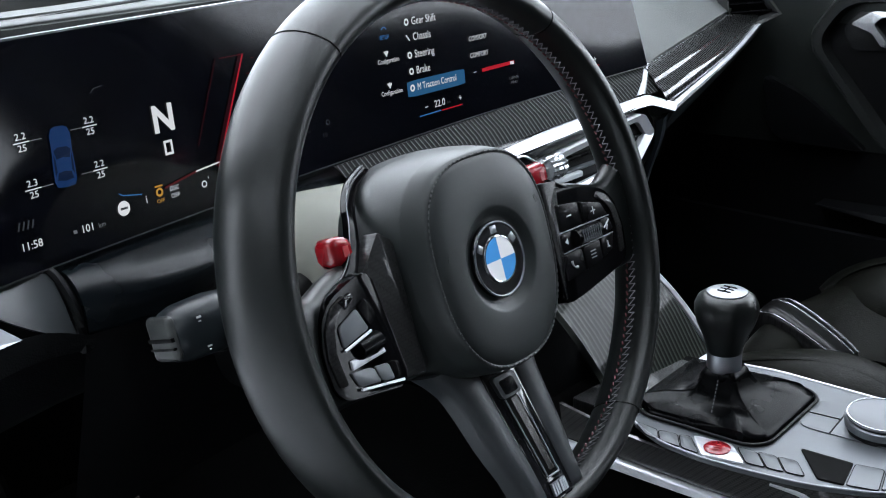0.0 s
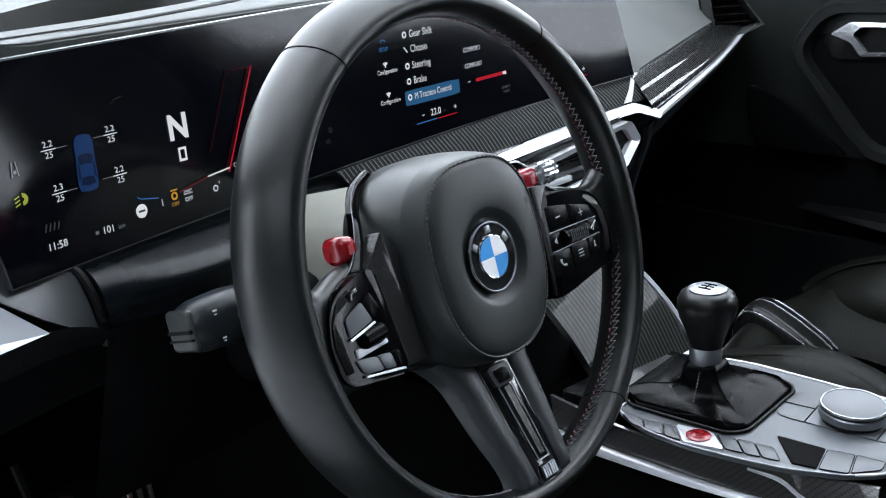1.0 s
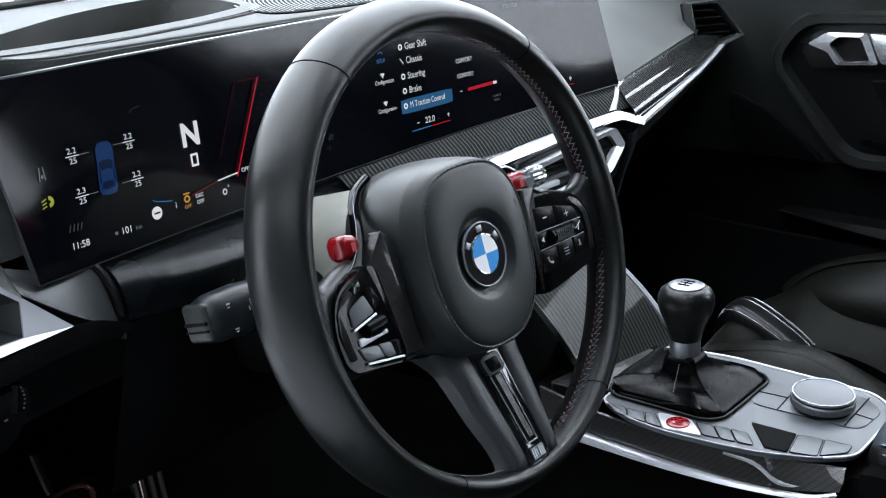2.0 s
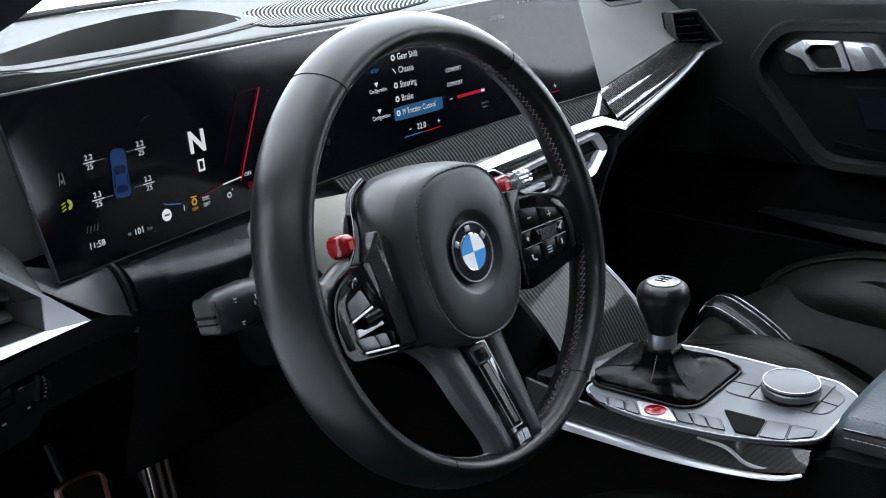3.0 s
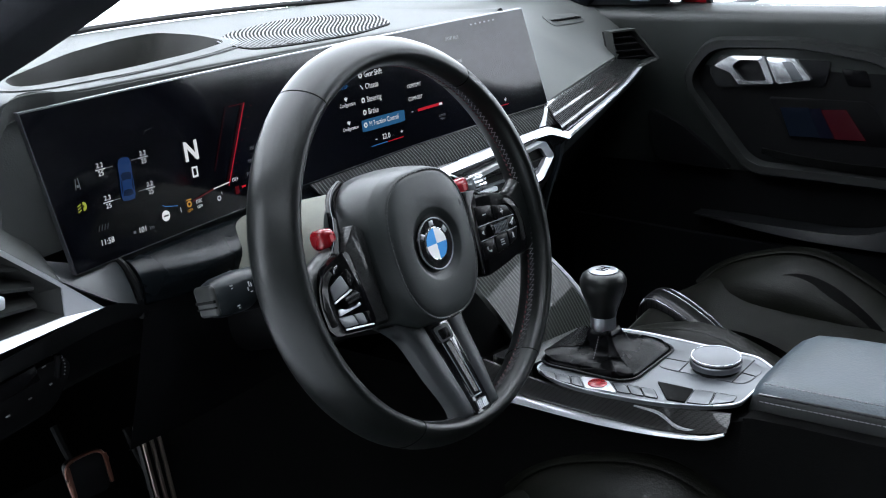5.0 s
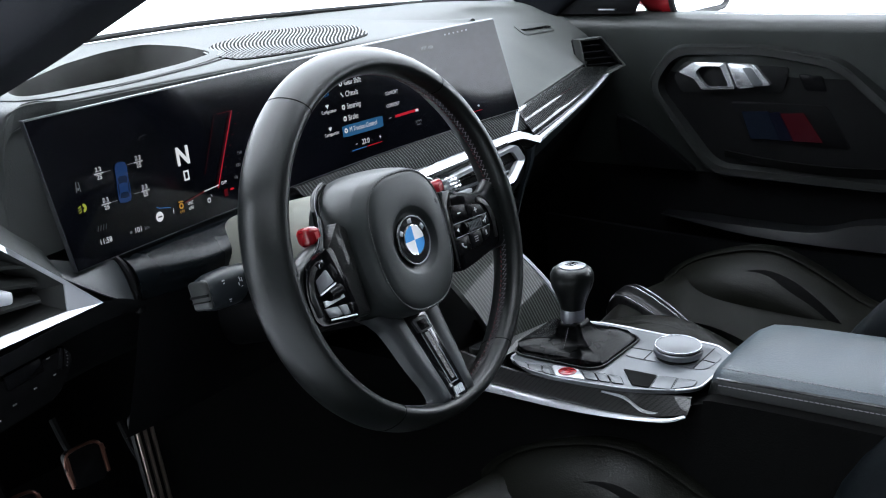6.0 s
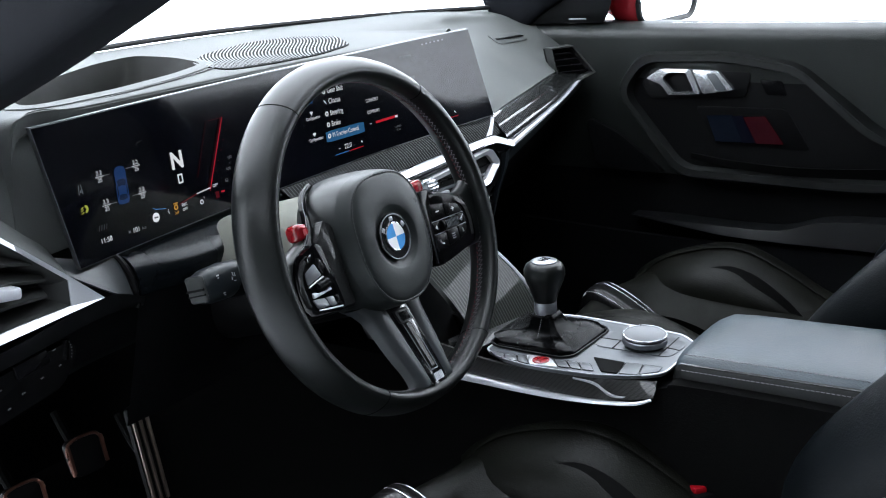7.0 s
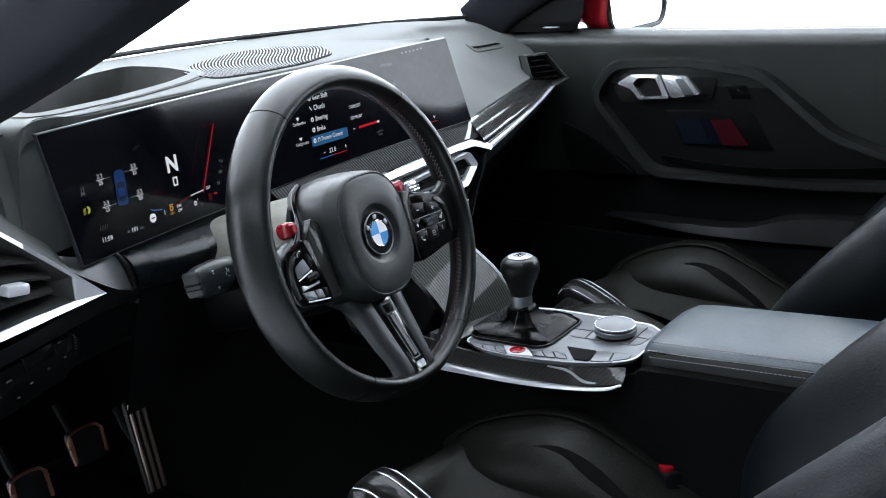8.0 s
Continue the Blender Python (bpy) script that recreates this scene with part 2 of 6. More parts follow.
def slab(pts, depth, bevel=0.0, seg=2, bm=None):
    """A plate with the outline pts, extruded along the vector depth, its front edge rounded."""
    own = bmesh.new()
    d = Vector(depth)
    top = [own.verts.new(Vector(p)) for p in pts]
    low = [own.verts.new(Vector(p) + d) for p in pts]
    f = own.faces.new(top)
    own.faces.new(low[::-1])
    n = len(pts)
    for i in range(n):
        own.faces.new((top[i], low[i], low[(i + 1) % n], top[(i + 1) % n]))
    if bevel:
        bmesh.ops.bevel(own, geom=list(f.edges), offset=bevel, segments=seg, affect="EDGES", profile=0.5)
    if bm is None:
        return own
    me = bpy.data.meshes.new("t")
    own.to_mesh(me)
    own.free()
    bm.from_mesh(me)
    bpy.data.meshes.remove(me)
    return bm


def box(x0, x1, y0, y1, z0, z1, bevel=0.002, seg=2):
    bm = bmesh.new()
    bmesh.ops.create_cube(bm, size=1)
    for v in bm.verts:
        v.co = ((x0 + x1) / 2 + v.co.x * (x1 - x0), (y0 + y1) / 2 + v.co.y * (y1 - y0), (z0 + z1) / 2 + v.co.z * (z1 - z0))
    if bevel:
        bmesh.ops.bevel(bm, geom=list(bm.edges), offset=bevel, segments=seg, affect="EDGES", profile=0.5)
    return bm


def lathe(profile, n=40, bm=None, m=None):
    """Turned about z: profile of (radius, height)."""
    bm = bm or bmesh.new()
    rows = []
    for r, h in profile:
        rows.append([Vector((r * math.cos(a), r * math.sin(a), h)) for a in (2 * math.pi * i / n for i in range(n))])
    if m is not None:
        rows = [[m @ p for p in r] for r in rows]
    return loft(rows, around=True, caps=True, bm=bm)


def tube(pts, radius, n=8, closed=False, bm=None, flat=1.0, up=(0, 0, 1)):
    P = [Vector(p) for p in pts]
    k = len(P)
    rows = []
    for i, p in enumerate(P):
        a, b = (P[i - 1], P[(i + 1) % k]) if closed else (P[max(i - 1, 0)], P[min(i + 1, k - 1)])
        t = (b - a).normalized()
        s = t.cross(Vector(up))
        s = s.normalized() if s.length > 1e-4 else t.orthogonal().normalized()
        w = s.cross(t)
        r = radius[i] if isinstance(radius, (list, tuple)) else radius
        rows.append([p + (s * math.cos(a) + w * math.sin(a) * flat) * r for a in (2 * math.pi * j / n for j in range(n))])
    if closed:
        rows.append(rows[0])
        bm = loft(rows, around=True, bm=bm)
        bmesh.ops.remove_doubles(bm, verts=bm.verts, dist=1e-7)
        return bm
    return loft(rows, around=True, caps=True, bm=bm)


def rounded(w, h, r, n=5):
    """Points of a rounded rectangle round the origin."""
    out = []
    for cx, cy, a0 in ((w / 2 - r, h / 2 - r, 0), (-w / 2 + r, h / 2 - r, 90), (-w / 2 + r, -h / 2 + r, 180), (w / 2 - r, -h / 2 + r, 270)):
        for i in range(n + 1):
            a = radians(a0 + 90 * i / n)
            out.append((cx + r * math.cos(a), cy + r * math.sin(a)))
    return out


def corners(pts, r, n=4):
    """A polygon of 2D or 3D points with its corners rounded."""
    P = [Vector(p) for p in pts]
    out = []
    for i, p in enumerate(P):
        a, b = P[i - 1] - p, P[(i + 1) % len(P)] - p
        k = min(r, a.length * 0.45, b.length * 0.45)
        s, e = p + a.normalized() * k, p + b.normalized() * k
        for j in range(n + 1):
            t = j / n
            out.append(s * (1 - t) ** 2 + p * 2 * t * (1 - t) + e * t * t)
    return out


def words(text, size, align="CENTER", bold=0.0):
    """Flat letters of the built-in font as a bmesh in the xy plane."""
    cu = bpy.data.curves.new("t", "FONT")
    cu.body, cu.size, cu.align_x, cu.align_y = text, size, align, "CENTER"
    cu.resolution_u = 3
    cu.offset = bold * size
    ob = bpy.data.objects.new("t", cu)
    scene.collection.objects.link(ob)
    dg = bpy.context.evaluated_depsgraph_get()
    me = bpy.data.meshes.new_from_object(ob.evaluated_get(dg))
    bm = bmesh.new()
    bm.from_mesh(me)
    bpy.data.meshes.remove(me)
    bpy.data.objects.remove(ob)
    bpy.data.curves.remove(cu)
    return bm


# ---- shell of the car ----
def structure(name, bm, material, label, category, sharp=35):
    return tagged(part(name, bm, material, sharp=sharp), label, category, kind="structure")


structure("ground", slab([(-60, -60, -0.32), (60, -60, -0.32), (60, 60, -0.32), (-60, 60, -0.32)], (0, 0, -0.1)), GROUND,
          "pale plain floor of the hall outside the car", "ground")
structure("underbody", box(-0.40, 1.14, -1.60, 0.95, -0.32, -0.001, 0.01), RUBBER, "plain dark underbody of the car on the hall floor", "underbody")
# glowing hall beyond the windows; its unseen sweep and the dimmer dome are added fill
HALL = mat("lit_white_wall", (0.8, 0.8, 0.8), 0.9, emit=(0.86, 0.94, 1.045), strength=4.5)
FILL_GLOW = mat("unseen_fill_glow", (0.7, 0.7, 0.7), 0.9, emit=(0.86, 0.94, 1.045), strength=1.75)
def dome(a0, a1, e0, e1, n):
    rows = []
    for k in range(13):
        e = radians(e0 + (e1 - e0) * k / 12)
        rows.append([Vector((0.365 + 9 * math.cos(e) * math.sin(t), 9 * math.cos(e) * math.cos(t), 0.2 + 6.5 * math.sin(e))) for t in (radians(a0 + (a1 - a0) * i / n) for i in range(n + 1))])
    return loft(rows)


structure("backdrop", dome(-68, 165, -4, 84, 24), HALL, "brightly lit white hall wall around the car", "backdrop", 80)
# no such wall is seen; this glow only lifts the driver's side
structure("fill_dome", dome(205, 292, 44, 84, 20), FILL_GLOW, "unseen glowing dome added as fill light beside the open door", "ceiling", 80)
structure("floor", box(-0.36, 1.10, -1.6, 0.95, 0.0, 0.05, 0.004), CARPET, "black carpet on the floor of the cabin", "floor")
structure("wall_front", box(-0.40, 1.14, 0.92, 0.96, 0.05, 0.74, 0.004), CARPET, "black carpeted bulkhead in front of the footwells", "wall")
structure("wall_rear", box(-0.40, 1.14, -1.62, -1.56, 0.0, 1.18, 0.01), HEADLINER, "dark rear wall of the cabin", "wall")
structure("sill", box(-0.42, -0.35, -1.6, 0.9, -0.02, 0.14, 0.015), SOFT_PLASTIC, "black door sill on the driver's side", "sill")
structure("ceiling", sheet([[(-0.30, -1.55, 1.14), (0.0, -1.55, 1.19), (0.365, -1.55, 1.21), (0.73, -1.55, 1.19), (1.03, -1.55, 1.14)],
                            [(-0.28, -0.80, 1.17), (0.0, -0.80, 1.23), (0.365, -0.80, 1.25), (0.73, -0.80, 1.23), (1.01, -0.80, 1.17)],
                            [(-0.26, -0.40, 1.13), (0.0, -0.34, 1.185), (0.365, -0.30, 1.205), (0.73, -0.34, 1.185), (0.99, -0.40, 1.13)]], 4, 0.03, (0, 0, 1)),
          HEADLINER, "dark fabric roof lining of the cabin", "roof lining")


def pillar(name, pts, widths, label):
    rows = []
    path = curve(pts, 5)
    for i, p in enumerate(path):
        s = i / (len(path) - 1) * (len(widths) - 1)
        k = min(int(s), len(widths) - 2)
        w = widths[k] + (widths[k + 1] - widths[k]) * (s - k)
        t = (path[min(i + 1, len(path) - 1)] - path[max(i - 1, 0)]).normalized()
        side = t.cross(Vector((1, 0, 0))).normalized()
        rows.append([p + side * x * w + Vector((1, 0, 0)) * y * 0.035 for x, y in rounded(1.0, 2.0, 0.3, 4)])
    return structure(name, loft(rows, around=True, caps=True), HEADLINER, label, "pillar", 50)


pillar("pillar_1", [(-0.345, 0.50, 0.730), (-0.325, 0.24, 0.815), (-0.300, -0.04, 0.939), (-0.275, -0.32, 1.093), (-0.27, -0.75, 1.18)], [0.07, 0.075, 0.085, 0.09, 0.09],
       "dark fabric-covered windscreen pillar beside the driver")
pillar("pillar_2", [(1.075, 0.50, 0.745), (1.06, 0.36, 0.835), (1.03, -0.02, 0.985), (1.00, -0.32, 1.10), (1.0, -0.75, 1.17)], [0.11, 0.105, 0.085, 0.08, 0.08],
       "dark fabric-covered windscreen pillar beside the passenger")

# windscreen: a thin clear pane, its shadow off so that daylight enters
GLASS = bpy.data.materials.new("clear_glass")
GLASS.use_nodes = True
gt = GLASS.node_tree
gt.nodes.remove(gt.nodes["Principled BSDF"])
g_tr, g_gl, g_mx, g_fr, g_pw = (gt.nodes.new(k) for k in ("ShaderNodeBsdfTransparent", "ShaderNodeBsdfGlossy", "ShaderNodeMixShader", "ShaderNodeLayerWeight", "ShaderNodeMath"))
g_gl.inputs["Roughness"].default_value = 0.01
g_pw.operation = "POWER"
g_pw.inputs[1].default_value = 6.0
gt.links.new(g_fr.outputs["Facing"], g_pw.inputs[0])
gt.links.new(g_pw.outputs[0], g_mx.inputs[0])
gt.links.new(g_tr.outputs[0], g_mx.inputs[1])
gt.links.new(g_gl.outputs[0], g_mx.inputs[2])
gt.links.new(g_mx.outputs[0], gt.nodes["Material Output"].inputs[0])
ws = structure("windscreen", sheet([[(-0.30, 0.52, 0.78), (0.02, 0.70, 0.785), (0.365, 0.74, 0.787), (0.71, 0.70, 0.785), (1.05, 0.52, 0.78)],
                                    [(-0.28, 0.16, 0.935), (0.02, 0.26, 0.965), (0.365, 0.29, 0.98), (0.71, 0.26, 0.965), (1.01, 0.16, 0.935)],
                                    [(-0.26, -0.40, 1.13), (0.0, -0.34, 1.185), (0.365, -0.30, 1.205), (0.73, -0.34, 1.185), (0.99, -0.40, 1.13)]], 3, 0.004, (0, 0.4, 1)),
               GLASS, "clear curved windscreen glass", "windscreen")
ws.visible_shadow = False
structure("windscreen_seal", tube(curve([(-0.33, 0.50, 0.772), (-0.15, 0.62, 0.776), (0.10, 0.70, 0.780), (0.365, 0.725, 0.782), (0.62, 0.70, 0.780), (0.88, 0.62, 0.776), (1.06, 0.50, 0.772)], 6), 0.0045, 8),
          RUBBER, "black rubber seal along the foot of the windscreen", "seal")
structure("scuttle", sheet([[(-0.36, 0.55, 0.735), (0.0, 0.72, 0.745), (0.365, 0.76, 0.748), (0.73, 0.72, 0.745), (1.09, 0.55, 0.735)],
                            [(-0.40, 0.90, 0.68), (0.0, 0.98, 0.69), (0.365, 1.0, 0.69), (0.73, 0.98, 0.69), (1.13, 0.90, 0.68)]], 4, 0.02, (0, 0, -1)),
          DARK_PLASTIC, "black plastic scuttle panel outside the windscreen", "scuttle")

# ---- dashboard ----
from mathutils.bvhtree import BVHTree
dash = thing("dashboard", "black grained dashboard with silver and carbon trim", "dashboard")


def dash_grid():
    """Control points of the upper skin: rows run from the windscreen to the front lip."""
    rows = []
    for k in range(5):
        row = []
        for x in (-0.40, -0.33, -0.276, -0.252, -0.16, -0.05, 0.10, 0.24, 0.365, 0.46, 0.530, 0.562, 0.588, 0.63, 0.70, 0.80, 0.905, 1.07):
            c = (x - 0.365) / 0.72
            back = 0.735 - 0.20 * c * c
            if x <= -0.26:
                y = (back, 0.44, 0.34, 0.278, 0.248)[k]
                z = (0.772, 0.772, 0.768, 0.752, 0.645)[k]
            elif x < 0.57:
                front = 0.280 - 0.034 * (max(0.0, 0.35 - x) / 0.586) ** 2
                y = (back, 0.50, 0.37, front + 0.012, front)[k]
                z = (0.775, 0.775, 0.774, 0.7735, 0.7695)[k]
            else:
                lip_y, lip_z = 0.239 + 0.20 * (x - 0.604), 0.6405 + 0.066 * (x - 0.604)
                y = (back, 0.52, lip_y + 0.19, lip_y + 0.09, lip_y)[k]
                z = (0.776, 0.770, 0.750, 0.707, lip_z)[k]
                if x > 1.0:
                    y = (back, 0.48, 0.43, 0.375, 0.325)[k]
                    z = (0.768, 0.757, 0.742, 0.718, 0.672)[k]
            row.append((x, y, z))
        rows.append(row)
    return rows


WELL = corners([(-0.21, 0.288), (-0.08, 0.304), (0.04, 0.342), (0.135, 0.390), (0.175, 0.49), (0.185, 0.585), (0.10, 0.56), (-0.01, 0.495), (-0.18, 0.36)], 0.03, 4)


def inside(x, y, poly):
    hit = False
    for a, b in zip(poly, poly[1:] + poly[:1]):
        if (a[1] > y) != (b[1] > y) and x < (b[0] - a[0]) * (y - a[1]) / (b[1] - a[1]) + a[0]:
            hit = not hit
    return hit


bm = sheet(dash_grid(), 9, 0.02, (0, 0.3, -1))
SKIN = BVHTree.FromBMesh(bm)


def skin_z(x, y):
    at = SKIN.ray_cast(Vector((x, y, 1.0)), Vector((0, 0, -1)))[0]
    return at.z if at else 0.774


for f in [f for f in bm.faces if any(inside(v.co.x, v.co.y, WELL) for v in f.verts)]:
    bm.faces.remove(f)
part("upper_skin", bm, DASH_SKIN, dash, "grained upper skin, its grey raised for windscreen sheen", 60)
part("joint_line", tube(curve([(-0.27, 0.262, 0.7655), (-0.10, 0.277, 0.7735), (0.05, 0.318, 0.7745), (0.165, 0.372, 0.7747)], 6), 0.0014, 6), DARK_PLASTIC, dash)
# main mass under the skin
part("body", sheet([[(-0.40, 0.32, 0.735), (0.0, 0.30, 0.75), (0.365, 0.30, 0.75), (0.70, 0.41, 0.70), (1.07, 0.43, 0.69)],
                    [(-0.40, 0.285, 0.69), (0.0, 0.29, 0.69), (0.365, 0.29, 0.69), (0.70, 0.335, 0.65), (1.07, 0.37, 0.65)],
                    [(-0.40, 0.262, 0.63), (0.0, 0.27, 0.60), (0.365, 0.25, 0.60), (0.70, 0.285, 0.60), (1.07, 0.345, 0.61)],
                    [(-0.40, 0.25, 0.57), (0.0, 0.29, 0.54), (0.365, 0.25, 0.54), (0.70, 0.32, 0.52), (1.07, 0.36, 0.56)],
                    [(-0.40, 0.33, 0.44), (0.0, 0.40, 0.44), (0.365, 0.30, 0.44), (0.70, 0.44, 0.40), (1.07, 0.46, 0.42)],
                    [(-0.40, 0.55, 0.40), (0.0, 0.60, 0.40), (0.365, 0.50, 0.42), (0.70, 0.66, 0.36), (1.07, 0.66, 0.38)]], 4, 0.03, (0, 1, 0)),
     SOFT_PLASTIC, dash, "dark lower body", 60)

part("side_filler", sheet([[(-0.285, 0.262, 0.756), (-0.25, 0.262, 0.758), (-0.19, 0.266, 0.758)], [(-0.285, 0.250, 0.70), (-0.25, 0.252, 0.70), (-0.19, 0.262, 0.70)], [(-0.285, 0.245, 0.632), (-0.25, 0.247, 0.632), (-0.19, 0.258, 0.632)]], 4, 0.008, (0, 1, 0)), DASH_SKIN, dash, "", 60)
# head-up display well
well = thing("head_up_display", "dark recessed projector well in the dashboard top", "head-up display")
ring0 = [Vector((x, y, skin_z(x, y))) for x, y in WELL]
ring1 = []
for a, p, b in zip(ring0[-1:] + ring0[:-1], ring0, ring0[1:] + ring0[:1]):
    n = (b - a).cross(Vector((0, 0, 1))).normalized() * 0.019
    ring1.append(Vector((p.x + n.x, p.y + n.y, skin_z(p.x + n.x, p.y + n.y) + 0.0004)))
lip = [Vector((p.x, p.y, p.z + 0.0030)) for p in ring0]
part("surround", loft([r + r[:1] for r in (ring1, [p + Vector((0, 0, 0.0010)) for p in ring1], lip, ring0)]), DASH_SKIN, well, "", 60)
bm = loft([[q + Vector((0, 0, 0.0028)) for q in ring0], [Vector((-0.03 + (p.x + 0.03) * 0.86, 0.41 + (p.y - 0.41) * 0.86, 0.755)) for p in ring0],
                    [Vector((-0.05 + (p.x + 0.05) * 0.66, 0.40 + (p.y - 0.40) * 0.70, 0.722)) for p in ring0]], around=True)
bm.verts.ensure_lookup_table()
bm.faces.new(bm.verts[-len(ring0):])
part("basin", bm, BASIN, well, "black inner basin", 60)

# speaker grille on the dash top
grille = thing("speaker_grille", "grey speaker grille with wavy ribs on the dashboard", "grille")
GRILLE = corners([(0.092, 0.300), (0.150, 0.290), (0.260, 0.292), (0.370, 0.330), (0.478, 0.450), (0.465, 0.515), (0.375, 0.542), (0.222, 0.482), (0.130, 0.410)], 0.03, 4)
part("plate", slab([(x, y, skin_z(x, y) + 0.0012) for x, y in GRILLE], (0, 0, -0.003)), PIT, grille, "black backing plate")
bm = bmesh.new()
for i in range(150):
    c = -0.34 + 0.0047 * i
    run = []
    for j in range(61):
        t = 0.05 + 0.0125 * j
        sway = 0.016 * math.sin(12.0 * t + 5.0 * c) + 0.15 * c * (t - 0.45)
        x, y = 0.66 * t + 0.75 * (c + sway), 0.75 * t - 0.66 * (c + sway)
        if inside(x, y, GRILLE):
            run.append((x, y, skin_z(x, y) + 0.0019))
        elif run:
            break
    if len(run) > 2:
        tube(run, 0.0012, 5, bm=bm, flat=0.25)
part("rib", bm, RIB_GREY, grille, "pale wavy ribs")["kind"] = "stuff"

# side defroster outlet
dfr = thing("defroster_outlet", "small slotted black air outlet on the dashboard end", "air vent")
DF = corners([(0.900, 0.405), (0.985, 0.390), (0.990, 0.418), (0.915, 0.442)], 0.010, 4)
part("frame", slab([(x, y, skin_z(x, y) + 0.0022) for x, y in DF], (0, 0, -0.010), 0.001), DASH_SKIN, dfr)
for k in range(8):
    s = k / 7
    x, y = 0.916 + 0.062 * s, 0.421 - 0.014 * s
    part("slot", box(-0.0024, 0.0024, -0.010, 0.010, -0.002, 0.0008, 0.0003), PIT, dfr, m=pose(x, y, skin_z(x, y) + 0.0022, 0, 6, -12))


# ---- curved display ----
def on_screen(x, z, off=0.0):
    y = 0.258 - 0.034 * (max(0, 0.35 - x) / 0.586) ** 2 - 0.012 * (max(0, x - 0.35) / 0.24) ** 2 + (0.08 + 0.12 * min(1.0, max(0.0, (x - 0.30) / 0.22))) * (z - 0.69)
    return Vector((x, y - off, z))


display = thing("curved_display", "wide curved black glass display with lit instruments and menus", "display")
SX = [-0.224 + (0.594 + 0.224) * i / 24 for i in range(25)]


def edge_low(x):
    return 0.618 + (0.640 - 0.618) * (x + 0.246) / 0.84


def edge_high(x):
    return 0.7645 + (0.7755 - 0.7645) * (x + 0.246) / 0.84


def screen_slab(grow, front, back):
    bm = bmesh.new()
    ring = []
    for off in (front, back):
        row = []
        for side in (0, 1):
            for x in (SX if side == 0 else SX[::-1]):
                z = edge_low(x) - grow if side == 0 else edge_high(x) + grow
                slant = 0.026 * ((z - 0.618) / 0.146) if x < 0 else 0
                gx = x + (grow if x > 0.5 else -grow if x < -0.2 else 0) - (slant if x < -0.2 else 0) - (0.018 * (z - 0.64) / 0.135 if x > 0.57 else 0)
                p = on_screen(gx, z, off)
                row.append(bm.verts.new(p))
        ring.append(row)
    n = len(ring[0])
    for i in range(n):
        bm.faces.new((ring[0][i], ring[1][i], ring[1][(i + 1) % n], ring[0][(i + 1) % n]))
    h = n // 2
    for row, flip in ((ring[0], 0), (ring[1], 1)):
        for i in range(h - 1):
            f = (row[i], row[i + 1], row[n - 2 - i], row[n - 1 - i])
            bm.faces.new(f[::-1] if flip else f)
    return bm


part("housing", screen_slab(0.0013, 0.0030, -0.003), BEZEL, display, "slim dark metal frame")
part("glass", screen_slab(0.0, 0.0035, -0.002), SCREEN, display, "black glossy glass", 60)


def drawn(name, bm, material, x, z, turn=0.0, lift=0.0045):
    # layout moved along sight lines to fit the camera's view
    x, z = -0.0106 + 1.0151 * x + 0.0317 * x * x, 0.0134 + (-0.0348) * x + 0.9850 * z + 0.0385 * x * z
    c, s = math.cos(radians(turn)), math.sin(radians(turn))
    for v in bm.verts:
        a, b = v.co.x, v.co.y
        v.co = on_screen(x + a * c - b * s, z + a * s + b * c, lift)
    return part(name, bm, material, display)


def plate(w, h, r=0.0):
    bm = bmesh.new()
    n = max(1, int(w / 0.01))
    rows = []
    for i in range(n + 1):
        x = -w / 2 + w * i / n
        k = max(0.0, abs(x) - (w / 2 - r)) if r else 0.0
        q = h / 2 - (r - math.sqrt(max(0.0, r * r - k * k)) if r else 0.0)
        rows.append([Vector((x, -q, 0)), Vector((x, q, 0))])
    loft(rows, bm=bm)
    return bm


def ring2d(r0, r1, a0=0, a1=360, n=24):
    bm = bmesh.new()
    A = [radians(a0 + (a1 - a0) * i / n) for i in range(n + 1)]
    loft([[Vector((r0 * math.cos(a), r0 * math.sin(a), 0)) for a in A], [Vector((r1 * math.cos(a), r1 * math.sin(a), 0)) for a in A]], bm=bm)
    return bm


def say(text, size, material, x, z, align="CENTER", turn=0.0, squeeze=1.0):
    bm = words(text, size, align, 0.035 if text == "N" else 0.0)
    for v in bm.verts:
        v.co.x *= squeeze
    return drawn("lettering", bm, material, x, z, turn)


def stroke(x0, z0, x1, z1, w, material, name="line"):
    L = math.hypot(x1 - x0, z1 - z0)
    return drawn(name, plate(L, w), material, (x0 + x1) / 2, (z0 + z1) / 2, math.degrees(math.atan2(z1 - z0, x1 - x0)))


# instrument side
say("N", 0.0260, G_WHITE, -0.053, 0.6925)
bm = bmesh.new()
for a, b, w, h in ((0, 0.0044, 0.0078, 0.0018), (0, -0.0044, 0.0078, 0.0018), (-0.003, 0, 0.0018, 0.0074), (0.003, 0, 0.0018, 0.0074)):
    vs = [bm.verts.new((a + i * w / 2, b + j * h / 2, 0)) for i, j in ((-1, -1), (1, -1), (1, 1), (-1, 1))]
    bm.faces.new(vs)
drawn("digit", bm, G_WHITE, -0.0525, 0.672)
# car symbol
def shape(pts):
    bm = bmesh.new()
    bm.faces.new([bm.verts.new((x, y, 0)) for x, y in pts])
    return bm


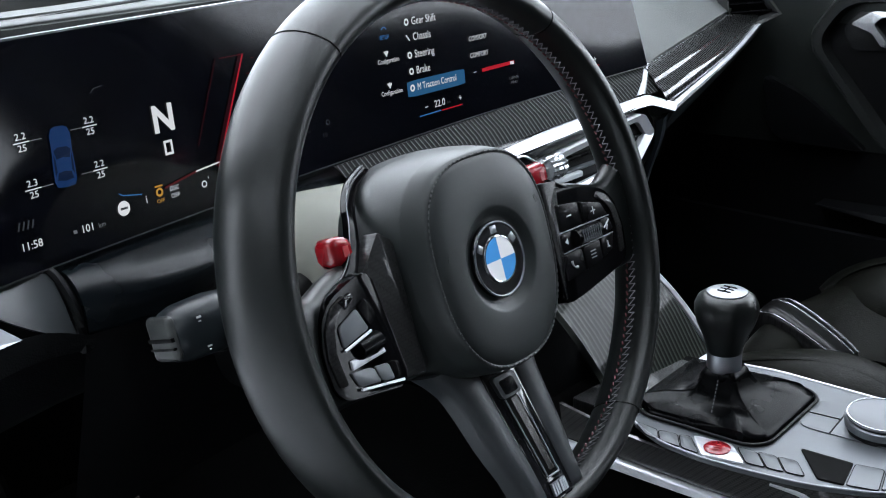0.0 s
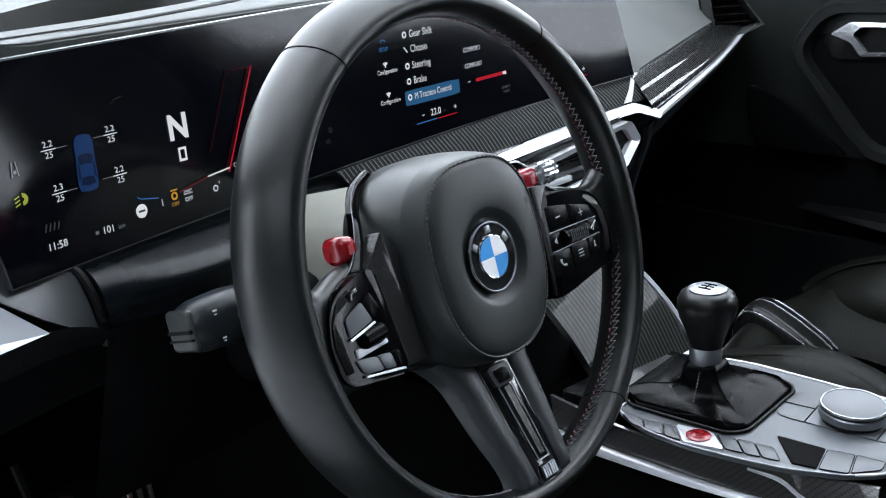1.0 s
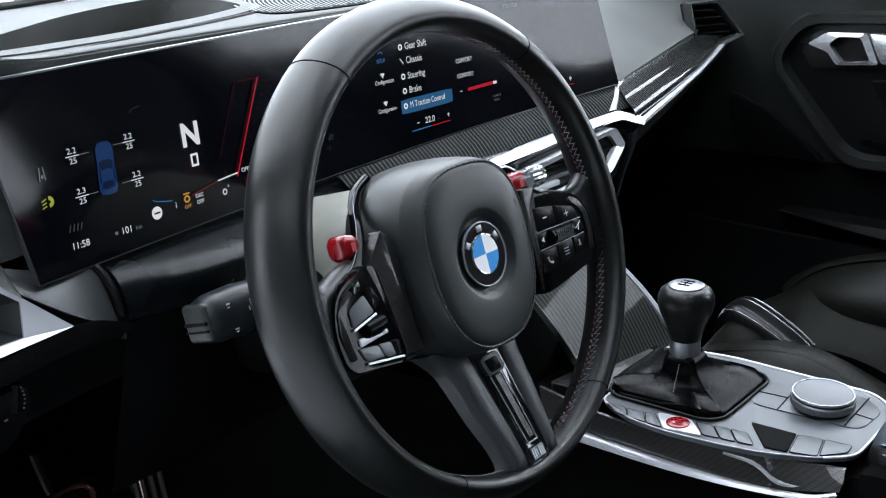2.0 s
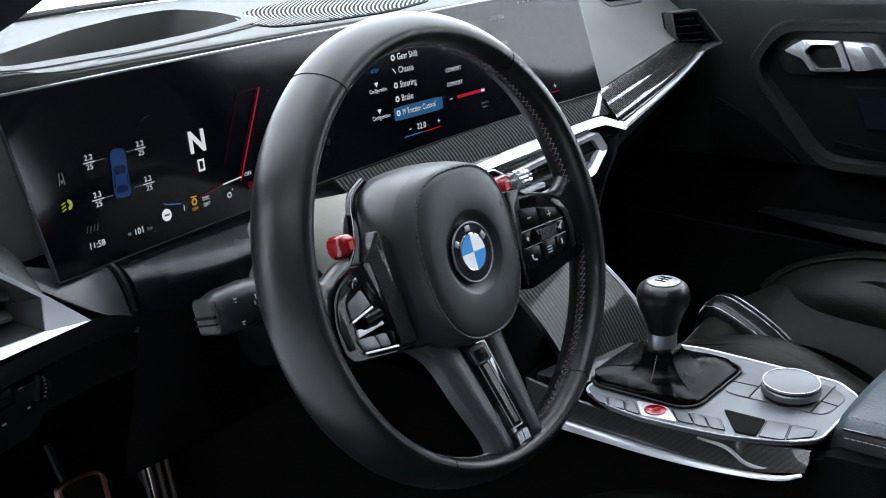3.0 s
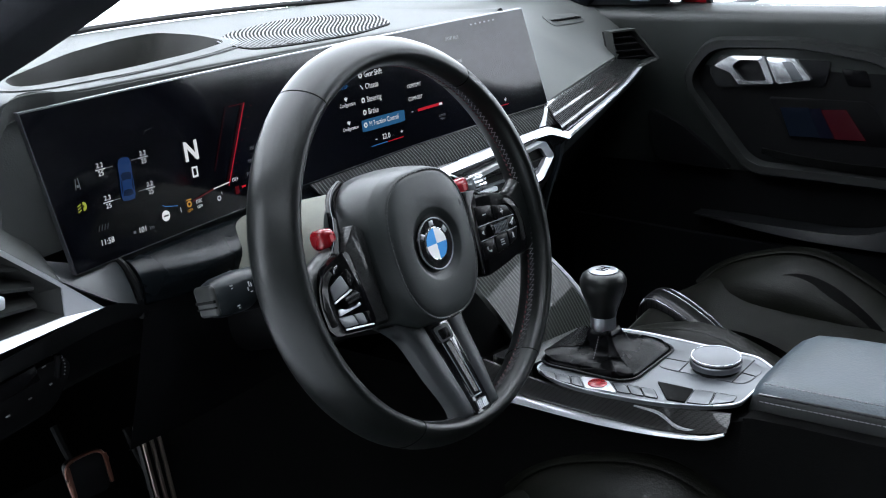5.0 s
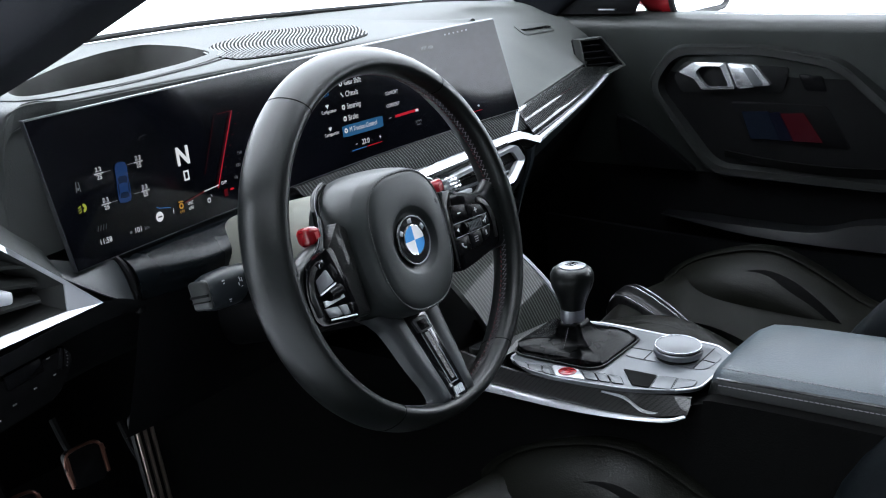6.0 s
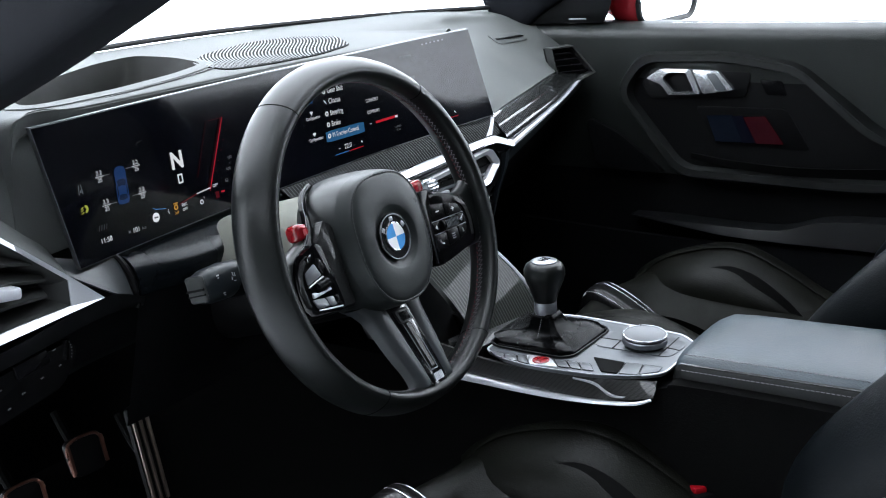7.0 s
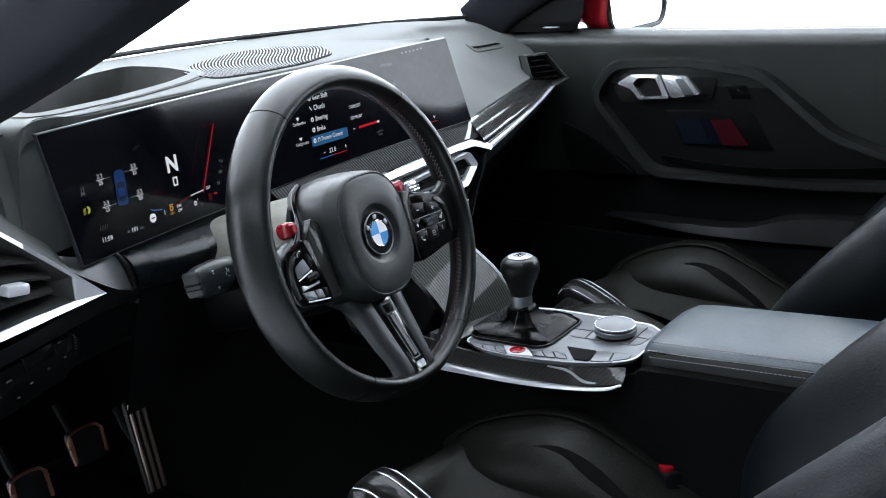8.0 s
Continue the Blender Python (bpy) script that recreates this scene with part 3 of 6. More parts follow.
CAR = [(-0.0062, 0.0192), (-0.0030, 0.0205), (0.0030, 0.0205), (0.0062, 0.0192), (0.0080, 0.0150), (0.0078, 0.0040), (0.0084, -0.0050), (0.0084, -0.0150), (0.0070, -0.0188), (0.0, -0.0196), (-0.0070, -0.0188), (-0.0084, -0.0150), (-0.0084, -0.0050), (-0.0078, 0.0040), (-0.0080, 0.0150)]
drawn("car_symbol", shape(CAR), G_CAR, -0.1385, 0.683, -3)
drawn("car_window", shape([(-0.0066, 0.0050), (-0.0035, 0.0070), (0.0035, 0.0070), (0.0066, 0.0050), (0.0050, -0.0006), (0.0, 0.0004), (-0.0050, -0.0006)]), G_NAVY, -0.1385, 0.683, -3, 0.0048)
drawn("car_window", shape([(-0.0050, -0.0095), (0.0, -0.0088), (0.0050, -0.0095), (0.0062, -0.0142), (0.0, -0.0152), (-0.0062, -0.0142)]), G_NAVY, -0.1385, 0.683, -3, 0.0048)
for k in (1, -1):
    drawn("car_window", shape([(k * 0.0071, 0.0030), (k * 0.0059, -0.0010), (k * 0.0056, -0.0085), (k * 0.0074, -0.0120)]), G_NAVY, -0.1385, 0.683, -3, 0.0048)
for x, z, txt, d in ((-0.166, 0.6985, "2.2", 1), (-0.114, 0.6995, "2.2", -1), (-0.164, 0.6675, "2.3", 1), (-0.112, 0.669, "2.2", -1)):
    say(txt, 0.0062, G_WHITE, x, z + 0.0038, squeeze=1.1)
    say("25", 0.0062, G_WHITE, x, z - 0.0038, squeeze=1.1)
    stroke(x - 0.006, z, x + 0.006, z, 0.0007, G_WHITE)
    stroke(x + d * 0.0065, z, x + d * 0.015, z, 0.0006, G_GREY)
say("11:58", 0.0074, G_WHITE, -0.173, 0.632)
say("101", 0.0075, G_WHITE, -0.130, 0.632)
say("km", 0.005, G_GREY, -0.1185, 0.6315)
drawn("pump_symbol", plate(0.003, 0.004, 0.0008), G_GREY, -0.140, 0.632)
for k in range(4):
    stroke(-0.1805 + 0.0034 * k, 0.6432, -0.1785 + 0.0034 * k, 0.6486, 0.0012, G_DIM, "mode_symbol")
drawn("limit_sign", ring2d(0, 0.0052), G_WHITE, -0.099, 0.638)
drawn("bar", plate(0.006, 0.0016), G_DIM, -0.099, 0.638, lift=0.0049)
say("i", 0.008, G_WHITE, -0.079, 0.6395)
drawn("warning_symbol", ring2d(0.0016, 0.0032), G_AMBER, -0.067, 0.642)
stroke(-0.0705, 0.6465, -0.0635, 0.6465, 0.0012, G_AMBER)
say("OFF", 0.0042, G_AMBER, -0.067, 0.6355)
say("DSC", 0.0046, G_WHITE, -0.0535, 0.642)
say("OFF", 0.0046, G_WHITE, -0.0535, 0.6365)
drawn("wheel_symbol", ring2d(0.0017, 0.0026), G_WHITE, -0.026, 0.6385)
say("s", 0.004, G_WHITE, -0.0215, 0.643)
say("OFF", 0.0052, G_WHITE, 0.000, 0.6525)
drawn("lamp_symbol", ring2d(0.0014, 0.0042, -90, 90), G_LIME, -0.1925, 0.670)
for k in (-1, 0, 1):
    stroke(-0.1985, 0.6685 + k * 0.0026, -0.1945, 0.670 + k * 0.0026, 0.0009, G_LIME)
for k in (-1, 1):
    stroke(-0.194 + k * 0.0025, 0.686, -0.194 + k * 0.0014, 0.696, 0.0008, G_GREY)
drawn("lane_symbol", plate(0.0022, 0.004, 0.0008), G_GREY, -0.194, 0.689)
# speed and rev scale
stroke(-0.010, 0.649, 0.030, 0.728, 0.0013, G_RED, "red_scale")
stroke(-0.0125, 0.650, 0.0275, 0.728, 0.0034, G_DIMRED, "red_scale")
stroke(0.003, 0.728, -0.026, 0.668, 0.0014, G_DIMRED, "red_scale")
stroke(0.006, 0.728, 0.031, 0.728, 0.0008, G_DARKRED)
stroke(-0.033, 0.6495, -0.008, 0.6515, 0.0011, G_WHITE)
stroke(-0.062, 0.644, -0.030, 0.6495, 0.0016, G_DARKRED)
drawn("red_block", plate(0.006, 0.010, 0.001), G_DARKRED, 0.001, 0.641)
drawn("red_block", plate(0.006, 0.004, 0.001), G_RED, 0.011, 0.643)
for i in range(7):
    s = i / 6
    stroke(-0.003 + 0.040 * s, 0.658 + 0.066 * s, 0.000 + 0.040 * s, 0.658 + 0.066 * s, 0.0007, G_DARKRED, "tick")
for x, z, t in ((0.029, 0.680, "150"), (0.024, 0.667, "100"), (0.018, 0.654, "50")):
    say(t, 0.0052, G_GREY, x + 0.002, z)
say("°C", 0.0036, G_DIM, 0.030, 0.673)
stroke(-0.106, 0.7235, -0.098, 0.7245, 0.0007, G_DIM)
stroke(-0.106, 0.7235, -0.1085, 0.7205, 0.0007, G_DIM)
stroke(-0.098, 0.647, -0.082, 0.644, 0.0007, G_BLUE)
stroke(-0.098, 0.647, -0.101, 0.649, 0.0007, G_BLUE)
# menu side
for t, z in (("Gear Shift", 0.7305), ("Chassis", 0.7165), ("Steering", 0.701), ("Brake", 0.6865)):
    say(t, 0.0098, G_WHITE, 0.2265, z, "LEFT", squeeze=0.86)
    drawn("menu_symbol", ring2d(0.0016, 0.0032, n=14) if t != "Chassis" else plate(0.0012, 0.007), G_WHITE, 0.220, z, 40 if t == "Chassis" else 0)
drawn("highlight", plate(0.083, 0.0145, 0.0008), G_HIGHLIGHT, 0.253, 0.671, lift=0.004)
say("M Traction Control", 0.0088, G_WHITE, 0.2255, 0.6715, "LEFT", squeeze=0.80)
drawn("menu_symbol", ring2d(0.0016, 0.0032, n=14), G_WHITE, 0.2190, 0.6715)
for z in (0.700, 0.672):
    say("Configuration", 0.0060, G_WHITE, 0.192, z, squeeze=0.85)
    drawn("mode_symbol", ring2d(0.0012, 0.003, 180, 360, 10), G_WHITE, 0.190, z + 0.0085)
    drawn("mode_symbol", plate(0.0015, 0.005), G_WHITE, 0.190, z + 0.0065)
say("SETUP", 0.0052, G_BLUE, 0.190, 0.7205, squeeze=0.85)
drawn("setup_symbol", ring2d(0.003, 0.0038, 20, 160, 8), G_BLUE, 0.190, 0.726)
for z in (0.7050, 0.689):
    say("COMFORT", 0.0066, G_WHITE, 0.317, z, squeeze=0.9)
say("22.0", 0.0092, G_WHITE, 0.2535, 0.652)
say("km", 0.004, G_DIM, 0.2665, 0.651)
for x, z in ((0.235, 0.6515), (0.283, 0.6525)):
    stroke(x - 0.002, z, x + 0.002, z, 0.0008, G_WHITE)
stroke(0.283, 0.6505, 0.283, 0.6545, 0.0008, G_WHITE)
stroke(0.224, 0.6445, 0.255, 0.645, 0.0009, G_BLUE)
stroke(0.255, 0.645, 0.286, 0.6455, 0.0009, G_RED)
stroke(0.318, 0.6735, 0.369, 0.6745, 0.0034, G_RED, "slider")
drawn("slider_knob", plate(0.006, 0.005, 0.001), G_WHITE, 0.364, 0.6745, lift=0.005)
stroke(0.306, 0.673, 0.310, 0.673, 0.0008, G_WHITE)
say("CLIMATE", 0.0036, G_GREY, 0.365, 0.6595)
say("MENU", 0.0036, G_GREY, 0.365, 0.6550)
say("22.0", 0.0085, G_WHITE, 0.462, 0.659)
stroke(0.494, 0.6605, 0.499, 0.6605, 0.0009, G_WHITE)
stroke(0.4965, 0.658, 0.4965, 0.663, 0.0009, G_WHITE)
stroke(0.440, 0.6525, 0.470, 0.653, 0.0009, G_BLUE)
stroke(0.470, 0.653, 0.503, 0.6535, 0.0009, G_RED)
say("SPORT PLUS", 0.0062, G_GREY, 0.407, 0.7535, squeeze=0.85)
say("SPORT PLUS", 0.0062, G_GREY, 0.407, 0.723, squeeze=0.85)
for i in range(6):
    drawn("status_symbol", plate(0.004, 0.004, 0.001), G_GREY, 0.452 + 0.010 * i, 0.7665 + 0.0003 * i)
stroke(0.085, 0.656, 0.089, 0.656, 0.0008, G_DIM)
drawn("pump_symbol", ring2d(0.0016, 0.0024), G_DIM, 0.110, 0.660)
say("1:0", 0.005, G_DIM, 0.105, 0.650)


# ---- dash trim and vents ----
def strip(name, a, b, material, parent, label="", n=4, thick=0.004, depth=(0, 1, -0.3), bulge=0.0):
    """A band between two edge curves."""
    A, B = curve(a, n), curve(b, n)
    mid = [(p + q) / 2 + Vector((0, -0.0015, 0.001)) for p, q in zip(A, B)]
    d = Vector(depth).normalized() * thick
    across = [A, mid, B]
    if bulge:
        top = Vector((0, -0.0007, 0.0013)) * bulge
        across = [[p.lerp(q, k) + top * h for p, q in zip(A, B)] for k, h in ((0, 0), (0.14, 0.24), (0.28, 0.48), (0.38, 0.64), (0.42, 0.67), (0.46, 0.61), (0.50, 0.58), (0.56, 0.64), (0.72, 0.84), (0.86, 0.98), (0.93, 0.88), (1.0, 0.0))]
    bm = loft([[p + d for p in A]] + across + [[p + d for p in B]])
    return part(name, bm, material, parent, label, 50)


trim = thing("dash_trim", "lacquered carbon dashboard trim edged in satin silver", "trim")
strip("carbon_panel", [(0.10, 0.240, 0.6255), (0.365, 0.247, 0.6325), (0.590, 0.236, 0.6385)], [(0.11, 0.215, 0.598), (0.365, 0.219, 0.607), (0.577, 0.206, 0.615)], CARBON_RIBS, trim, "ribbed carbon strip")
strip("carbon_panel", [(0.588, 0.2335, 0.6388), (0.76, 0.262, 0.651), (0.905, 0.296, 0.660)], [(0.567, 0.1926, 0.6008), (0.800, 0.231, 0.6262), (0.980, 0.2775, 0.6465)], CARBON_GLOSS, trim, "glossy carbon panel", bulge=4.8)
strip("silver_strip", [(0.11, 0.2145, 0.596), (0.365, 0.2185, 0.606), (0.5155, 0.2080, 0.6142)], [(0.12, 0.2035, 0.5885), (0.365, 0.2065, 0.5978), (0.5155, 0.1960, 0.6066)], SILVER, trim, "satin silver strip")
strip("silver_branch", [(0.596, 0.2375, 0.6400), (0.570, 0.2230, 0.6300), (0.537, 0.2085, 0.6166)], [(0.606, 0.2375, 0.6400), (0.580, 0.2230, 0.6296), (0.549, 0.2078, 0.6162)], SILVER, trim, "silver upright", thick=0.003)
strip("silver_corner", [(0.515, 0.2080, 0.6142), (0.542, 0.2060, 0.6152), (0.550, 0.2047, 0.6148), (0.556, 0.2022, 0.6130), (0.585, 0.1902, 0.6025)], [(0.515, 0.1960, 0.6066), (0.537, 0.1945, 0.6064), (0.544, 0.1936, 0.6058), (0.549, 0.1920, 0.6042), (0.578, 0.1853, 0.5940)], SILVER, trim, thick=0.003)
strip("silver_edge", [(0.582, 0.1900, 0.6022), (0.800, 0.2282, 0.6268), (0.985, 0.2755, 0.6475)], [(0.577, 0.1857, 0.5945), (0.802, 0.2258, 0.6238), (0.990, 0.2735, 0.6458)], SILVER, trim, "silver lower edge")
strip("lower_lip", [(0.577, 0.1874, 0.5930), (0.803, 0.2275, 0.6225), (0.991, 0.2747, 0.6443)], [(0.555, 0.20, 0.560), (0.80, 0.246, 0.596), (1.01, 0.295, 0.620)], STALK_GREY, trim, "dark padded lip")


def framed(outline, inner, depth, material, name, parent, label=""):
    """A flat ring between two outlines of equal length, with depth."""
    d = Vector(depth)
    o, i = [Vector(p) for p in outline], [Vector(p) for p in inner]
    o, i = o + o[:1], i + i[:1]
    return part(name, loft([[p + d for p in o], o, i, [p + d for p in i]]), material, parent, label, 40)


# centre air vents with the crystal temperature wheel
centre = thing("centre_air_vents", "black centre air vents with silver hexagon surround and crystal wheel", "air vent")
part("backing", box(0.17, 0.565, 0.216, 0.235, 0.520, 0.606, 0.004), GLOSS_BLACK, centre, "gloss black recess")
for x0, x1, flip in ((0.318, 0.551, 1), (0.160, 0.300, -1)):
    def hexa(g, y):
        a, b = (x0 + g, x1 - g)
        zt, zb = 0.609 - g, 0.540 + g
        if flip > 0:
            pts = [(a, y, zt - 0.015), (b - 0.022, y, zt), (b, y, zt - 0.024), (b - 0.006, y, zb + 0.022), (b - 0.030, y, zb), (a, y, zb - 0.012)]
        else:
            pts = [(b, y, zt - 0.024), (b, y, zb - 0.012), (a + 0.03, y, zb - 0.012), (a, y, zb + 0.008), (a, y, zt - 0.042), (a + 0.02, y, zt - 0.028)]
        return corners(pts, 0.007, 3)
    framed(hexa(0.0, 0.197), hexa(0.006, 0.198), (0, 0.02, 0), BUTTON_BLACK, "surround", centre)
    framed(hexa(0.0080, 0.191), hexa(0.0155, 0.195), (0, 0.016, 0), SILVER, "vent_ring", centre, "satin silver hexagon ring")
    for k in range(3):
        z = 0.5480 + 0.0130 * k
        part("slat", box(x0 + 0.016, x1 - 0.020, 0.199, 0.216, z, z + 0.0032, 0.001), GREY_PLASTIC if k == 1 else BUTTON_BLACK, centre)
part("bar", box(0.300, 0.405, 0.194, 0.204, 0.5555, 0.5615, 0.0015), SILVER, centre, "silver bar")
bm = bmesh.new()
rows = []
for x, r in ((-0.012, 0.009), (-0.0115, 0.0115), (-0.004, 0.0125), (-0.003, 0.0115), (0.003, 0.0115), (0.004, 0.0125), (0.0115, 0.0115), (0.012, 0.009)):
    rows.append([Vector((x, r * (1 + 0.05 * (-1) ** i) * math.cos(2 * math.pi * i / 32), r * (1 + 0.05 * (-1) ** i) * math.sin(2 * math.pi * i / 32))) for i in range(32)])
part("temperature_wheel", loft(rows, around=True, caps=True, bm=bm), CLEAR, centre, "faceted clear thumb wheel", 10, pose(0.350, 0.194, 0.5765))
stem = part("wheel_pin", tube([(0.328, 0.194, 0.5765), (0.372, 0.194, 0.5765)], 0.004, 10), CHROME, centre)

strip("vent_cheek", [(0.558, 0.189, 0.5885), (0.557, 0.193, 0.562), (0.546, 0.199, 0.530), (0.537, 0.205, 0.488)], [(0.577, 0.193, 0.5920), (0.576, 0.199, 0.562), (0.564, 0.206, 0.527), (0.553, 0.213, 0.486)], STALK_GREY, centre, "dark blue-grey cheek beside the vent", thick=0.010)
# hazard key panel beside the wheel
HK = [(0.235, 0.1880, 0.598), (0.292, 0.1860, 0.602), (0.314, 0.1860, 0.590), (0.317, 0.1870, 0.566), (0.235, 0.1890, 0.560)]
plate_h = part("hazard_panel", slab(corners(HK, 0.006), (0, 0.014, 0), 0.0015), GLOSS_BLACK, centre, "gloss black hazard key panel")
part("panel_rim", tube(corners(HK, 0.006), 0.0012, 6, True), SILVER, plate_h, "silver rim")
part("printed_mark", box(0.284, 0.292, 0.1845, 0.1852, 0.588, 0.5895, 0), INK_DIM, plate_h)

# stack below the vents
stack = thing("centre_stack", "dark centre stack below the air vents", "dashboard")
part("shell", sheet([[(0.150, 0.215, 0.585), (0.30, 0.21, 0.588), (0.45, 0.205, 0.59), (0.570, 0.198, 0.588)],
                     [(0.165, 0.21, 0.55), (0.30, 0.207, 0.552), (0.45, 0.203, 0.555), (0.560, 0.200, 0.555)],
                     [(0.215, 0.198, 0.52), (0.30, 0.195, 0.52), (0.44, 0.195, 0.52), (0.520, 0.205, 0.52)],
                     [(0.235, 0.18, 0.47), (0.30, 0.17, 0.47), (0.42, 0.17, 0.47), (0.470, 0.20, 0.47)],
                     [(0.24, 0.13, 0.37), (0.30, 0.13, 0.37), (0.41, 0.13, 0.37), (0.440, 0.18, 0.37)]], 4, 0.10, (0, 1, 0)), SOFT_PLASTIC, stack, "", 50)
bm = sheet([[(0.232, 0.150, 0.520), (0.31, 0.150, 0.520), (0.372, 0.150, 0.520)], [(0.236, 0.084, 0.457), (0.31, 0.084, 0.457), (0.390, 0.084, 0.457)], [(0.245, 0.045, 0.396), (0.31, 0.045, 0.396), (0.405, 0.045, 0.396)]], 4, 0.006, (0, 1, -0.6))
part("ribbed_panel", bm, CARBON_STACK, stack, "glossy ribbed carbon panel")
strip("silver_edge", [(0.374, 0.150, 0.521), (0.392, 0.084, 0.458), (0.408, 0.043, 0.397)], [(0.381, 0.149, 0.520), (0.399, 0.083, 0.457), (0.415, 0.042, 0.396)], SILVER, stack, "silver side edge", depth=(0.2, 1, -0.6))
strip("silver_edge", [(0.250, 0.048, 0.402), (0.30, 0.046, 0.400), (0.400, 0.042, 0.399)], [(0.252, 0.038, 0.3985), (0.30, 0.036, 0.3985), (0.402, 0.034, 0.3985)], SILVER, stack, "", depth=(0, 0.2, -1))
part("control_row", box(0.30, 0.53, 0.198, 0.21, 0.500, 0.518, 0.002), GLOSS_BLACK, stack, "gloss black control strip")
for k in range(5):
    part("key", box(0.325 + 0.042 * k, 0.358 + 0.042 * k, 0.1955, 0.199, 0.504, 0.514, 0.001), BUTTON_BLACK, stack)
    part("key_mark", box(0.338 + 0.042 * k, 0.345 + 0.042 * k, 0.1948, 0.1953, 0.508, 0.5095, 0), INK, stack)

# driver's side vent
left = thing("side_air_vent", "driver's air vent in a bright silver wedge frame", "air vent")
VO = [(-0.40, 0.214, 0.750), (-0.298, 0.211, 0.6635), (-0.243, 0.208, 0.6155), (-0.211, 0.203, 0.5855), (-0.302, 0.208, 0.5765), (-0.40, 0.212, 0.568)]
VI = [(-0.40, 0.211, 0.743), (-0.298, 0.209, 0.6575), (-0.2435, 0.213, 0.6120), (-0.2470, 0.209, 0.5870), (-0.306, 0.2148, 0.5832), (-0.40, 0.2188, 0.5745)]
framed(VO, VI, (0, 0.02, 0), SILVER, "wedge_frame", left, "satin silver wedge frame")
VC = [(-0.40, 0.232, 0.728), (-0.305, 0.232, 0.6480), (-0.2580, 0.232, 0.6085), (-0.2600, 0.232, 0.5950), (-0.306, 0.232, 0.5925), (-0.40, 0.232, 0.584)]
framed([(x, y + 0.002, z) for x, y, z in VI], VC, (0, 0.012, 0), VENT_GREY, "inner_frame", left, "dark bevelled inner frame")
part("recess", slab([(x, 0.2435, z) for x, y, z in VC], (0, 0.003, 0)), DARK_PLASTIC, left)
for z0, z1 in ((0.660, 0.640), (0.640, 0.622), (0.617, 0.606)):
    strip("slat", [(-0.40, 0.214, z0 - 0.014), (-0.33, 0.213, z0 - 0.010), (-0.268, 0.216, z1 - 0.002)], [(-0.40, 0.238, z0 - 0.004), (-0.33, 0.238, z0 - 0.001), (-0.264, 0.236, z1 + 0.003)], VENT_GREY, left, thick=0.003, depth=(0, 0.2, -1))
part("vent_tab", box(-0.012, 0.014, -0.012, 0.006, -0.006, 0.006, 0.003), SILVER, left, "silver adjusting tab", m=pose(-0.318, 0.212, 0.621, 0, 8, 0))

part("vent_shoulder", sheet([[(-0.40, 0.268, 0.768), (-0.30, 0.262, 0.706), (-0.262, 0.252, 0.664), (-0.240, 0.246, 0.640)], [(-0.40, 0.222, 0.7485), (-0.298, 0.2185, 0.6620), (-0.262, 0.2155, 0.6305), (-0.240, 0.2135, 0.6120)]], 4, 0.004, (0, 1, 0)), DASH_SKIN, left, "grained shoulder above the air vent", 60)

# panel with the joint beside the column, light switch panel below it
cheek = thing("dash_cheek", "smooth dark panel between the air vent and steering column", "panel")
strip("wedge", [(-0.262, 0.246, 0.640), (-0.222, 0.233, 0.626), (-0.176, 0.222, 0.616)], [(-0.262, 0.238, 0.634), (-0.212, 0.206, 0.595), (-0.172, 0.206, 0.572)], STALK_END, cheek, "satin wedge panel")
strip("lower_edge", [(-0.40, 0.2115, 0.556), (-0.30, 0.209, 0.570), (-0.208, 0.204, 0.5855), (-0.160, 0.204, 0.571)], [(-0.40, 0.215, 0.538), (-0.30, 0.212, 0.552), (-0.208, 0.208, 0.565), (-0.160, 0.209, 0.560)], SOFT_PLASTIC, cheek)
part("joint", tube(curve([(-0.176, 0.225, 0.618), (-0.172, 0.219, 0.610), (-0.168, 0.210, 0.590), (-0.166, 0.210, 0.560)], 5), 0.0036, 8), DARK_PLASTIC, cheek)
part("column_cowl", sheet([[(-0.166, 0.234, 0.615), (-0.10, 0.238, 0.617), (-0.02, 0.246, 0.618), (0.11, 0.252, 0.619)],
                           [(-0.166, 0.219, 0.612), (-0.10, 0.216, 0.613), (-0.02, 0.224, 0.614), (0.11, 0.236, 0.613)],
                           [(-0.166, 0.208, 0.603), (-0.10, 0.198, 0.606), (-0.02, 0.203, 0.608), (0.11, 0.221, 0.607)],
                           [(-0.165, 0.204, 0.589), (-0.10, 0.187, 0.594), (-0.02, 0.191, 0.598), (0.11, 0.212, 0.598)],
                           [(-0.164, 0.206, 0.572), (-0.10, 0.190, 0.575), (-0.02, 0.196, 0.581), (0.11, 0.214, 0.586)]], 5, 0.004, (0, 1, -0.3)), COWL, cheek, "dark cowl below the display", 70)
strip("knee_panel", [(-0.164, 0.208, 0.572), (-0.10, 0.20, 0.575), (0.06, 0.22, 0.58), (0.22, 0.22, 0.58)], [(-0.18, 0.24, 0.42), (-0.10, 0.24, 0.42), (0.06, 0.25, 0.42), (0.235, 0.25, 0.42)], DARK_PLASTIC, cheek, "dark knee panel")
switches = thing("light_switch_panel", "black light switch panel with small printed symbols", "switch panel")
part("plate", slab(corners([(-0.40, 0.224, 0.530), (-0.252, 0.216, 0.550), (-0.243, 0.2165, 0.540), (-0.262, 0.219, 0.505), (-0.40, 0.228, 0.478)], 0.012), (0, 0.012, 0), 0.002), DARK_PLASTIC, switches)
part("rocker", box(-0.020, 0.020, -0.004, 0.002, -0.008, 0.008, 0.002), BUTTON_BLACK, switches, m=pose(-0.297, 0.219, 0.541, 0, -9, 0))
